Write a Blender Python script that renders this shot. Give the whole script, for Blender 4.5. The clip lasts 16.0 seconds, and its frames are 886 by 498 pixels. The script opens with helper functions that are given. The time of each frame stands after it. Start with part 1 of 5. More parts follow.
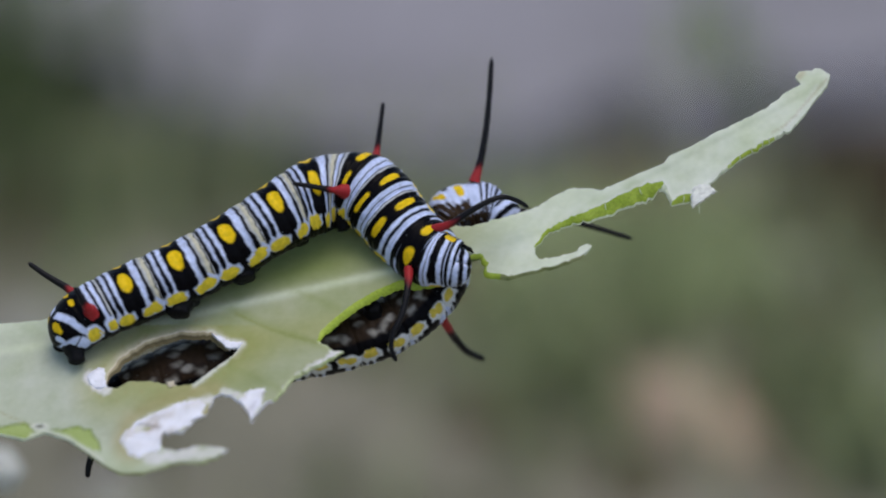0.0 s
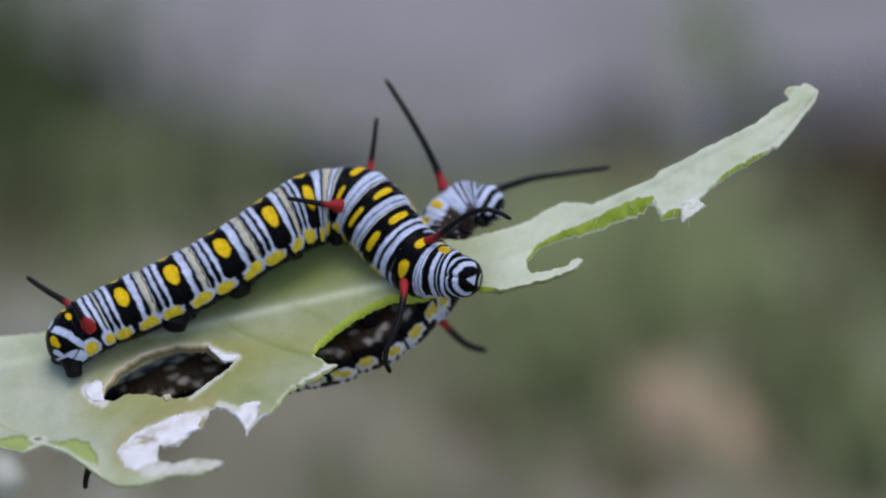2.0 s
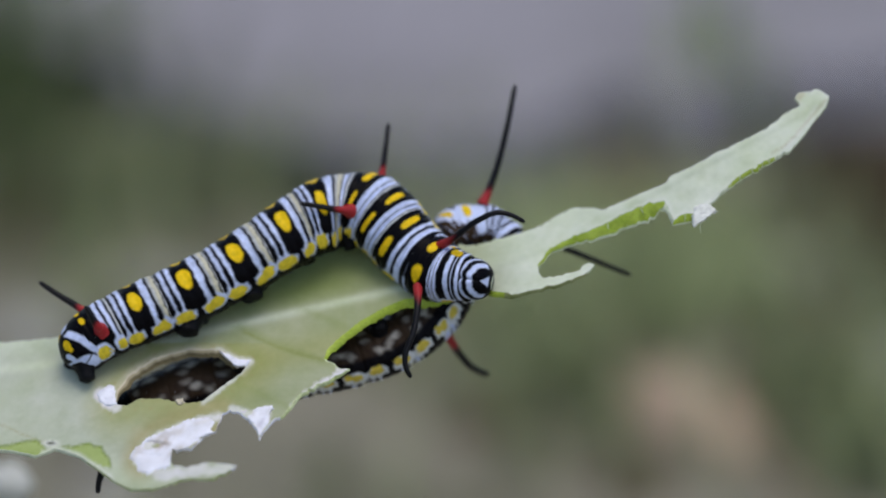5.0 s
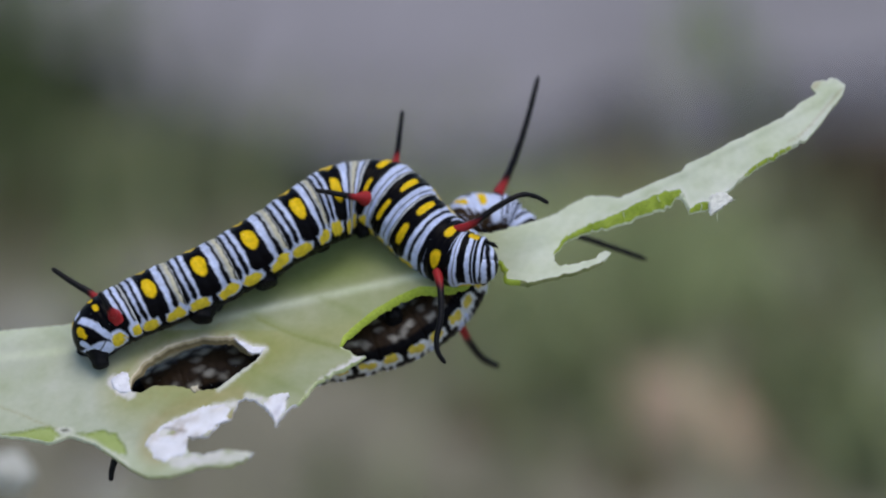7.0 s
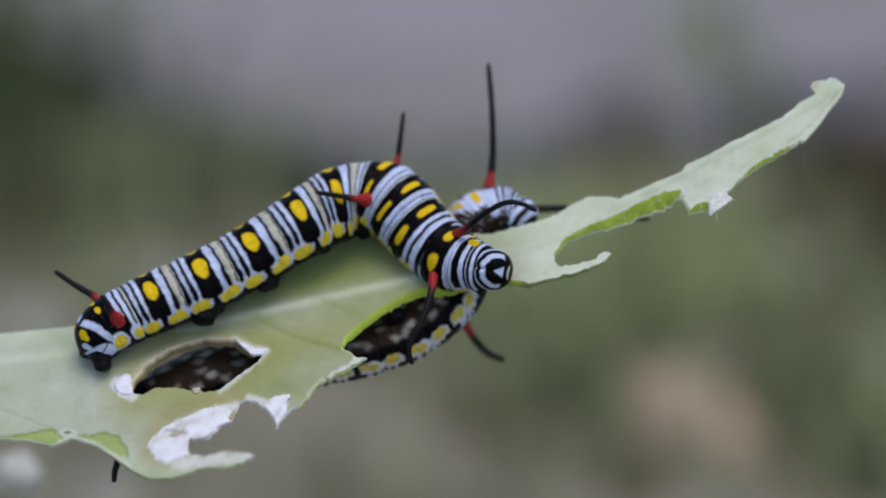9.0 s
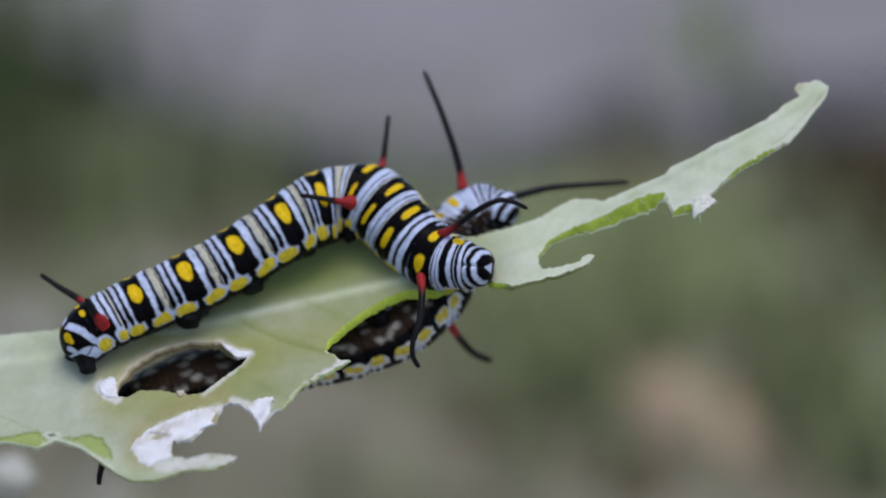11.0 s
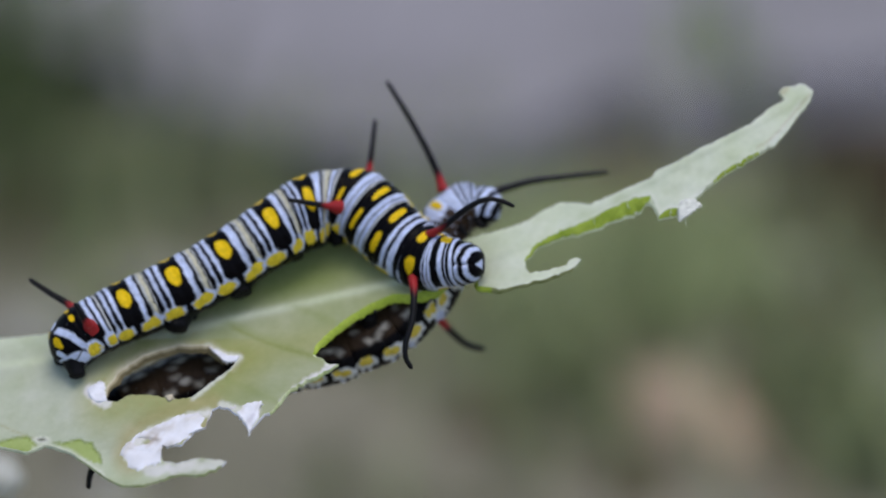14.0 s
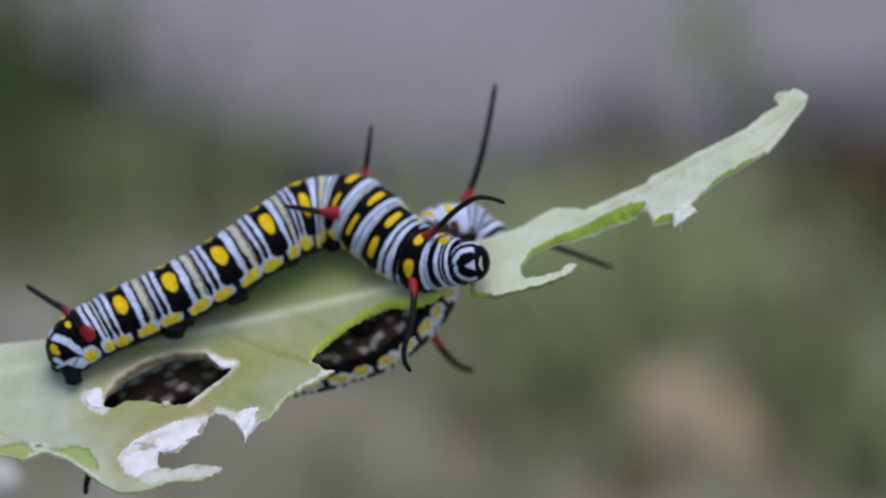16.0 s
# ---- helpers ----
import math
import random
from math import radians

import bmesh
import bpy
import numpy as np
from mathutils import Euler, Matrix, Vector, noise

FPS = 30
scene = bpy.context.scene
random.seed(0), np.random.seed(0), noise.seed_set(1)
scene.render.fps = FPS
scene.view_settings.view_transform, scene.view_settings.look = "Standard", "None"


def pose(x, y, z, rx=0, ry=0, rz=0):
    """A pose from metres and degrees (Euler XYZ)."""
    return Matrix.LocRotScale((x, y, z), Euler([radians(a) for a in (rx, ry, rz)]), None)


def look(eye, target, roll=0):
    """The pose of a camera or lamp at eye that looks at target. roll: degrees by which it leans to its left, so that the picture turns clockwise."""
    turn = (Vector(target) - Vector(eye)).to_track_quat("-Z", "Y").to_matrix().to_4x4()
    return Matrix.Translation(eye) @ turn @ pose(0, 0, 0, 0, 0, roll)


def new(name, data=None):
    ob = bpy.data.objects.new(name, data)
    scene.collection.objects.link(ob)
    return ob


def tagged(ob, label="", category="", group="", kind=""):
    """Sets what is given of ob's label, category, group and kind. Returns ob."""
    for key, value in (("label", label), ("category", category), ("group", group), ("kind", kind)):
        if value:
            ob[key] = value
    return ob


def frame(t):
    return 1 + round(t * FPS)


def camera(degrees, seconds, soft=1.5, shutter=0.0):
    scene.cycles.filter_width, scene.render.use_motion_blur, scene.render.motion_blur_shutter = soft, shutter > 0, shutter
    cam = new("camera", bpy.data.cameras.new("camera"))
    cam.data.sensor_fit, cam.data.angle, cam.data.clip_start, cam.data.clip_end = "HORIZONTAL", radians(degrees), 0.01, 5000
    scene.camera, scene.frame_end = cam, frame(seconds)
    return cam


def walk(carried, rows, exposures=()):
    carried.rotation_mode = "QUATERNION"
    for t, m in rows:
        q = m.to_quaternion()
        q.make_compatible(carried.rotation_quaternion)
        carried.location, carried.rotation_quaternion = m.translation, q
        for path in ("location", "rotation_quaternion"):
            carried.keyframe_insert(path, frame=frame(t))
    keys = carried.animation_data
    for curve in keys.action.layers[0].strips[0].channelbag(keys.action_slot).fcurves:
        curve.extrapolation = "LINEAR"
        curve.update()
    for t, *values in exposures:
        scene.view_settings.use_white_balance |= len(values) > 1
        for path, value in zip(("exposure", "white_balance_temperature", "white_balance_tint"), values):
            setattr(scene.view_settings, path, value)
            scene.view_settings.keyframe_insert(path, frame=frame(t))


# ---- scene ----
cam = camera(14.0, 16.0, soft=2.0)
EYE, AIM = (0.0, -0.2678, 0.2175), (0.0, 0.0, 0.12)
walk(cam, [(0.0, look(EYE, AIM)), (16.0, look(EYE, AIM))],
     [(0.0, 0.0), (2.0, 0.03), (3.4, 0.07), (4.2, 0.08), (4.7, 0.07), (6.8, 0.0), (10.2, 0.0), (12.4, 0.01), (13.5, 0.05), (16.0, 0.05)])
cam.data.dof.use_dof = True
cam.data.dof.focus_distance = 0.2842
cam.data.dof.aperture_fstop = 12.7

# ---- light ----
world = bpy.data.worlds.new("sky")
scene.world = world
world.use_nodes = True
wn = world.node_tree.nodes
sky = wn.new("ShaderNodeTexSky")
sky.sky_type, sky.sun_disc = "NISHITA", False
sky.sun_elevation, sky.sun_rotation = radians(58), radians(150)
wn["Background"].inputs[1].default_value = 0.13
world.node_tree.links.new(sky.outputs[0], wn["Background"].inputs[0])
sun = new("sun", bpy.data.lights.new("sun", "SUN"))
sun.data.energy, sun.data.angle, sun.data.color = 1.72, radians(40), (1.0, 0.938, 0.855)
sun.matrix_world = look((0.2, -0.15, 2.0), (0, 0, 0))


# ---- materials ----
def material(name, rough=0.6, spec=0.4):
    m = bpy.data.materials.new(name)
    m.use_nodes = True
    nt = m.node_tree
    p = nt.nodes["Principled BSDF"]
    p.inputs["Roughness"].default_value = rough
    p.inputs["Specular IOR Level"].default_value = spec
    return m, nt, p


def noise_node(nt, scale, detail=4.0, vec=None):
    n = nt.nodes.new("ShaderNodeTexNoise")
    n.inputs["Scale"].default_value, n.inputs["Detail"].default_value = scale, detail
    if vec is None:
        vec = nt.nodes.new("ShaderNodeTexCoord").outputs["Object"]
    nt.links.new(vec, n.inputs["Vector"])
    return n


def ramp(nt, src, stops):
    r = nt.nodes.new("ShaderNodeValToRGB")
    el = r.color_ramp.elements
    while len(el) < len(stops):
        el.new(0.5)
    for e, (at, c) in zip(el, stops):
        e.position, e.color = at, (*c, 1)
    nt.links.new(src, r.inputs[0])
    return r.outputs[0]


def mix(nt, fac, a, b, kind="MIX"):
    n = nt.nodes.new("ShaderNodeMix")
    n.data_type, n.blend_type = "RGBA", kind
    for sock, v in ((n.inputs[0], fac), (n.inputs[6], a), (n.inputs[7], b)):
        if isinstance(v, (int, float)):
            sock.default_value = v
        elif isinstance(v, tuple):
            sock.default_value = (*v, 1)
        else:
            nt.links.new(v, sock)
    return n.outputs[2]


def bump(nt, p, height, strength, dist):
    b = nt.nodes.new("ShaderNodeBump")
    b.inputs["Strength"].default_value, b.inputs["Distance"].default_value = strength, dist
    nt.links.new(height, b.inputs["Height"])
    nt.links.new(b.outputs[0], p.inputs["Normal"])


def skin_material():
    """Banded skin: the bands are in the mesh's colour layer; grain and wrinkles on top."""
    m, nt, p = material("caterpillar_skin", 0.36, 0.06)
    a = nt.nodes.new("ShaderNodeVertexColor")
    a.layer_name = "bands"
    g = noise_node(nt, 2600, 5)
    c = mix(nt, 1.0, a.outputs[0], ramp(nt, g.outputs[0], [(0.3, (0.8, 0.8, 0.82)), (0.7, (1.08, 1.06, 1.05))]), "MULTIPLY")
    dots = nt.nodes.new("ShaderNodeTexVoronoi")
    dots.inputs["Scale"].default_value = 1500
    nt.links.new(nt.nodes.new("ShaderNodeTexCoord").outputs["Object"], dots.inputs["Vector"])
    c = mix(nt, ramp(nt, dots.outputs["Distance"], [(0.04, (0.4, 0.4, 0.4)), (0.07, (0, 0, 0))]), c, (0.55, 0.58, 0.62))
    nt.links.new(c, p.inputs["Base Color"])
    w = noise_node(nt, 3500, 3)
    bump(nt, p, w.outputs[0], 0.35, 0.0001)
    p.inputs["Subsurface Weight"].default_value = 0.0
    return m


def filament_material():
    m, nt, p = material("filament_skin", 0.45, 0.2)
    a = nt.nodes.new("ShaderNodeVertexColor")
    a.layer_name = "bands"
    nt.links.new(a.outputs[0], p.inputs["Base Color"])
    bump(nt, p, noise_node(nt, 5000, 3).outputs[0], 0.5, 0.0001)
    return m


def leaf_material():
    m, nt, p = material("leaf_skin", 0.55, 0.3)
    a = nt.nodes.new("ShaderNodeVertexColor")
    a.layer_name = "bands"
    big = noise_node(nt, 160, 4)
    fine = noise_node(nt, 1800, 6)
    c = mix(nt, 1.0, a.outputs[0], ramp(nt, big.outputs[0], [(0.3, (0.86, 0.90, 0.76)), (0.7, (1.07, 1.05, 1.08))]), "MULTIPLY")
    c = mix(nt, 1.0, c, ramp(nt, fine.outputs[0], [(0.3, (0.96, 0.965, 0.95)), (0.7, (1.03, 1.02, 1.03))]), "MULTIPLY")
    mid = noise_node(nt, 520, 5)
    c = mix(nt, 1.0, c, ramp(nt, mid.outputs[0], [(0.3, (0.91, 0.92, 0.86)), (0.5, (1.0, 1.0, 1.0)), (0.7, (1.05, 1.04, 1.08))]), "MULTIPLY")
    nt.links.new(c, p.inputs["Base Color"])
    v = nt.nodes.new("ShaderNodeTexVoronoi")
    v.feature = "DISTANCE_TO_EDGE"
    v.inputs["Scale"].default_value = 700
    nt.links.new(nt.nodes.new("ShaderNodeTexCoord").outputs["Object"], v.inputs["Vector"])
    h = nt.nodes.new("ShaderNodeMath")
    h.operation = "ADD"
    nt.links.new(v.outputs[0], h.inputs[0])
    nt.links.new(fine.outputs[0], h.inputs[1])
    bump(nt, p, h.outputs[0], 0.07, 0.0002)
    # a thin leaf lets some light through
    t = nt.nodes.new("ShaderNodeBsdfTranslucent")
    nt.links.new(mix(nt, 1.0, c, (0.95, 1.0, 0.45), "MULTIPLY"), t.inputs[0])
    ms = nt.nodes.new("ShaderNodeMixShader")
    ms.inputs[0].default_value = 0.2
    nt.links.new(p.outputs[0], ms.inputs[1])
    nt.links.new(t.outputs[0], ms.inputs[2])
    nt.links.new(ms.outputs[0], nt.nodes["Material Output"].inputs[0])
    return m


def lip_material(name, dark=(0.75, 0.72, 0.66), light=(1.15, 1.12, 1.1), relief=0.3):
    m, nt, p = material(name, 0.8, 0.2)
    a = nt.nodes.new("ShaderNodeVertexColor")
    a.layer_name = "bands"
    g = noise_node(nt, 900, 5)
    nt.links.new(mix(nt, 1.0, a.outputs[0], ramp(nt, g.outputs[0], [(0.3, dark), (0.7, light)]), "MULTIPLY"), p.inputs["Base Color"])
    bump(nt, p, g.outputs[0], relief, 0.0002)
    return m


def plain(name, dark, light, scale, rough=0.7, spec=0.3, relief=0.3, dist=0.0005, spread=(0.3, 0.7), grain=(0.8, 1.15)):
    m, nt, p = material(name, rough, spec)
    a, b = noise_node(nt, scale, 5), noise_node(nt, scale * 7.3, 4)
    c = ramp(nt, a.outputs[0], [(spread[0], dark), (spread[1], light)])
    c = mix(nt, 1.0, c, ramp(nt, b.outputs[0], [(0.3, (grain[0],) * 3), (0.7, (grain[1],) * 3)]), "MULTIPLY")
    nt.links.new(c, p.inputs["Base Color"])
    bump(nt, p, b.outputs[0], relief, dist)
    return m


SKIN = skin_material()
HORN = filament_material()
LEAF = leaf_material()
FLESH = plain("bitten_leaf_flesh", (0.25, 0.35, 0.025), (0.42, 0.52, 0.07), 700, 0.5, 0.3, 0.15, 0.0002)
PAPER = plain("dried_leaf_skin", (0.52, 0.46, 0.42), (0.84, 0.84, 0.93), 420, 0.7, 0.3, 0.08, 0.0002, (0.32, 0.45), (0.90, 1.05))
LIP = lip_material("dried_lip_shaded")
STAINED_SHADED = lip_material("stained_shaded_skin", (0.90, 0.89, 0.87), (1.05, 1.05, 1.06), 0.12)
RIM = plain("dried_hole_rim", (0.52, 0.45, 0.33), (0.68, 0.62, 0.50), 500, 0.8, 0.2, 0.5, 0.0002)
FADED = plain("faded_leaf_flesh", (0.42, 0.50, 0.20), (0.66, 0.70, 0.44), 600, 0.6, 0.3, 0.5, 0.0002)
OLIVE = plain("olive_leaf_edge", (0.16, 0.19, 0.06), (0.36, 0.38, 0.18), 900, 0.7, 0.2, 0.5, 0.0002)
CREAMY = plain("cream_leaf_skin", (0.68, 0.68, 0.60), (0.82, 0.82, 0.78), 420, 0.7, 0.3, 0.1, 0.0002)
PALE = plain("leaf_margin_skin", (0.54, 0.59, 0.40), (0.70, 0.74, 0.56), 500, 0.6, 0.3, 0.3, 0.0002)
STEM = plain("stem_skin", (0.20, 0.27, 0.12), (0.32, 0.40, 0.20), 200)
BUD = plain("bud_skin", (0.50, 0.50, 0.45), (0.64, 0.64, 0.60), 300)
CLAW = plain("claw", (0.002, 0.002, 0.003), (0.007, 0.007, 0.009), 2500, 0.45, 0.10, 0.3, 0.0001)
SOIL = plain("soil", (0.142, 0.139, 0.092), (0.308, 0.283, 0.222), 26, 0.95, 0.1, 0.6, 0.01)
PATH = plain("concrete", (0.235, 0.222, 0.232), (0.328, 0.308, 0.334), 22, 0.85, 0.2, 0.3, 0.002)
GRASS = plain("grass_blade", (0.235, 0.262, 0.125), (0.33, 0.352, 0.20), 15, 0.6, 0.3)
SHRUB = plain("shrub_leaf", (0.090, 0.125, 0.045), (0.15, 0.188, 0.078), 12, 0.6, 0.3)
DRY = plain("dry_leaf", (0.42, 0.30, 0.215), (0.54, 0.41, 0.31), 30, 0.8, 0.2, 0.6, 0.003)
STONE = plain("pale_stone", (0.27, 0.26, 0.22), (0.36, 0.35, 0.31), 40, 0.9, 0.1, 0.4, 0.001)
HUMUS = plain("dark_humus", (0.030, 0.021, 0.011), (0.062, 0.044, 0.024), 20, 0.95, 0.1, 0.6, 0.003)
BARK = plain("brown_litter", (0.080, 0.060, 0.034), (0.14, 0.108, 0.066), 20, 0.9, 0.1, 0.6, 0.003)

# ---- axes of the camera's view, to fit the plant to it: u right, v up, w towards the viewer; millimetres ----
MM = 0.001
VIEW = look(EYE, AIM).to_3x3().to_4x4()
VIEW.translation = Vector(AIM)


def empty(name):
    e = new(name)
    e.empty_display_size = 0.005
    return e


def link(name, verts, faces, mats, parent=None, colors=None, face_mats=None, smooth=True, label=""):
    """One mesh object from arrays, in millimetres along its parent's axes."""
    me = bpy.data.meshes.new(name)
    me.from_pydata((np.asarray(verts, float) * MM).tolist(), [], [tuple(int(i) for i in f) for f in faces])
    for m in mats:
        me.materials.append(m)
    if face_mats is not None:
        me.polygons.foreach_set("material_index", np.asarray(face_mats, np.int32))
    me.polygons.foreach_set("use_smooth", np.full(len(me.polygons), smooth))
    if colors is not None:
        layer = me.color_attributes.new("bands", "FLOAT_COLOR", "POINT")
        layer.data.foreach_set("color", np.c_[np.clip(colors, 0, 1), np.ones(len(verts))].astype(np.float32).ravel())
    me.update()
    ob = new(name, me)
    if parent is not None:
        ob.parent = parent
    if label:
        tagged(ob, label)
    return ob


def unit(a):
    return a / np.maximum(np.linalg.norm(a, axis=-1, keepdims=True), 1e-9)


def spline(rows, p):
    """Catmull-Rom through rows at the positions p (in rows)."""
    r = np.asarray(rows, float)
    r = np.vstack([2 * r[0] - r[1], r, 2 * r[-1] - r[-2]])
    p = np.asarray(p, float)
    i = np.clip(np.floor(p).astype(int), 0, len(r) - 4)
    t = (p - i)[:, None]
    a, b, c, d = r[i], r[i + 1], r[i + 2], r[i + 3]
    return 0.5 * (2 * b + (c - a) * t + (2 * a - 5 * b + 4 * c - d) * t ** 2 + (3 * b - a - 3 * c + d) * t ** 3)


def grid_faces(n, m, wrap=True):
    """Faces of a grid of n rows by m columns, closed round the columns."""
    j = np.arange(m if wrap else m - 1)
    i = np.arange(n - 1)[:, None]
    a, b = i * m + j, i * m + (j + 1) % m
    return np.stack([a, b, b + m, a + m], -1).reshape(-1, 4)


def wob(x, y, seed):
    """Smooth waviness, about -1 to 1."""
    return (np.sin(x * 2.1 + seed * 1.7) * np.cos(y * 1.6 - seed) + np.sin(x * 4.7 - y * 3.1 + seed * 2.3) * 0.6 + np.sin(y * 6.3 + x * 1.3 + seed) * 0.4) / 2


BLACK, BROWN = np.array((0.0025, 0.0022, 0.0035)), np.array((0.058, 0.036, 0.021))
WHITE, CREAM = np.array((0.62, 0.70, 0.95)), np.array((0.47, 0.49, 0.51))
YELLOW, RED = np.array((0.82, 0.55, 0.012)), np.array((0.34, 0.022, 0.026))
LEMON = np.array((0.80, 0.61, 0.045))


def paint(c, mask, colour):
    m = np.clip(mask, 0, 1)[..., None]
    return c * (1 - m) + colour * m


def band(x, lo, hi, soft=0.012):
    return np.clip((x - lo) / soft + 0.5, 0, 1) * np.clip((hi - x) / soft + 0.5, 0, 1)


def blob(x, y, cx, cy, rx, ry, power=2.4):
    d = (np.abs((x - cx) / rx) ** power + np.abs((y - cy) / ry) ** power) ** (1 / power)
    return np.clip((1.0 - d) * 6 + 0.5, 0, 1)


def belly_marks(c, f, fw, a, seed):
    """The brown belly with its pale blotches."""
    s = np.abs(a)
    c = paint(c, np.clip((s - 130) / 8, 0, 1), BROWN * 0.7)
    pale = np.array((0.50, 0.48, 0.43))
    fb = fw + 0.05 * wob(f * 5, a * 0.07, seed + 4)
    turn = (seed * 0.37) % 0.3
    for at, deg, rx, ry, k in ((0.16 + turn, 141, 0.12, 8, 0.65), (0.55 + turn, 153, 0.16, 7, 0.7), (0.86 - turn, 143, 0.10, 9, 0.5), (0.40 - turn, 168, 0.12, 7, 0.35)):
        d = ((fb - at) / rx) ** 2 + ((s - deg - 5 * wob(f * 4, a * 0.05, seed)) / ry) ** 2
        c = paint(c, np.exp(-d ** 1.5) * k, pale)
        c = paint(c, np.exp(-((d - 2.6) / 0.8) ** 2) * 0.3, BLACK * 2)
    return c


def abdomen_bands(f, a, seed, spots=True, short=0, grow=1.0, dull=1.0, raised=0.0):
    """Colours on a ring of the body. f: 0 (tail side) to 1 (head side). a: degrees from the back."""
    fw = f + 0.015 * wob(f * 3, a * 0.05, seed) + 0.011 * wob(f * 9, a * 0.11, seed + 5)
    c = np.broadcast_to(BLACK, (*f.shape, 3)).copy()
    s = np.abs(a)
    side = np.clip((98 + 7 * wob(f * 9, 0 * a, seed) - s) / 7, 0, 1)
    taper = 0.024 * np.clip((s - 40) / 40, 0, 1)
    stripes = ((-0.1, 0.005, CREAM), (0.062, 0.140, WHITE * 0.88), (0.200, 0.284, WHITE * 0.96), (0.662, 0.790, WHITE), (0.846, 1.1, CREAM))
    if short:
        taper = taper * 0.4
        stripes = [(-0.1, 0.075, WHITE), (0.105, 0.160, CREAM * 1.2)] + ([(0.72, 0.84, WHITE), (0.92, 1.1, WHITE)] if short == 2 else [(0.72, 0.90, WHITE), (0.935, 1.1, WHITE)])
    for lo, hi, col in stripes:
        broken = 1 - 0.6 * np.clip(wob(f * 2, a * 0.09, seed + lo * 40) - 0.5, 0, 1)
        shade = 0.86 + 0.20 * np.clip(wob(f * 7 + lo * 9, a * 0.045, seed + lo * 20) + 0.5, 0, 1)
        c = paint(c, band(fw, lo + (taper if lo > 0 else 0), hi - (taper if hi < 1 else 0), 0.032) * side * broken, col * shade[..., None])
    if not short:
        c = paint(c, band(fw, 0.895, 0.965, 0.05) * side, np.array((0.58, 0.55, 0.40)))
        line = 0.026 + 0.02 * np.clip((s - 50) / 35, 0, 1)
        c = paint(c, band(fw + 0.02 * wob(f * 5, a * 0.15, seed + 8), 0.995 - line, 0.995, 0.02) * side * 0.85, BLACK)
    if spots:
        c = paint(c, blob(fw, s, 0.455, 31, 0.105 if short == 2 else 0.088, 20, 3.2) if short else blob(fw, s, 0.478, 33, 0.122, 21, 2.2), YELLOW)
    # the line along the flank: a white scallop to each side of the dark bar, with yellow patches in it
    q = s + raised - 0.35 * grow * (1 - f)
    ff = fw + 0.022 * wob(f * 6, a * 0.09, seed)
    top = (92 if dull == 1 else 86) + 3 * wob(f * 8, 0 * a, seed + 2)
    for at, wide in ((0.10, 0.05), (0.24, 0.05), (0.73, 0.06), (0.90, 0.05)):
        top = top - 12 * np.exp(-((ff - at) / wide) ** 2)
    low = 113 + 2.5 * wob(f * 5, 0 * a, seed + 6) - 9 * np.exp(-((ff - 1.0) / 0.05) ** 2) - 9 * np.exp(-(ff / 0.05) ** 2) - 10 * np.exp(-((ff - 0.48) / 0.10) ** 2)
    reach = np.clip((q - top) / 3.5 + 0.5, 0, 1) * np.clip((low - q) / 3.5 + 0.5, 0, 1)
    c = paint(c, reach * (1 - band(ff, 0.43, 0.555, 0.03)), WHITE * 0.84 if dull == 1 else np.array((0.70, 0.72, 0.74)))
    for at, deg, rx, ry, power in ((0.205, 102, 0.168, 11.5, 2.7), (0.665, 104, 0.095, 10.0, 2.2), (0.815, 99, 0.120, 11.5, 2.2)):
        rx = rx * dull ** 0.5
        deg, rx = deg + 2 * wob(at * 9, seed, seed), rx * (1 + 0.12 * wob(seed, at * 5, 2))
        c = paint(c, blob(ff + 0.02 * wob(f * 13, a * 0.2, seed + 1), q, at, deg, rx, ry * grow ** 0.4 * dull ** 0.6 * (1 + 0.15 * wob(f * 9, 0 * a, seed)), power), LEMON if dull == 1 else LEMON * 0.82 + 0.05)
    return belly_marks(c, f, fw, a, seed)


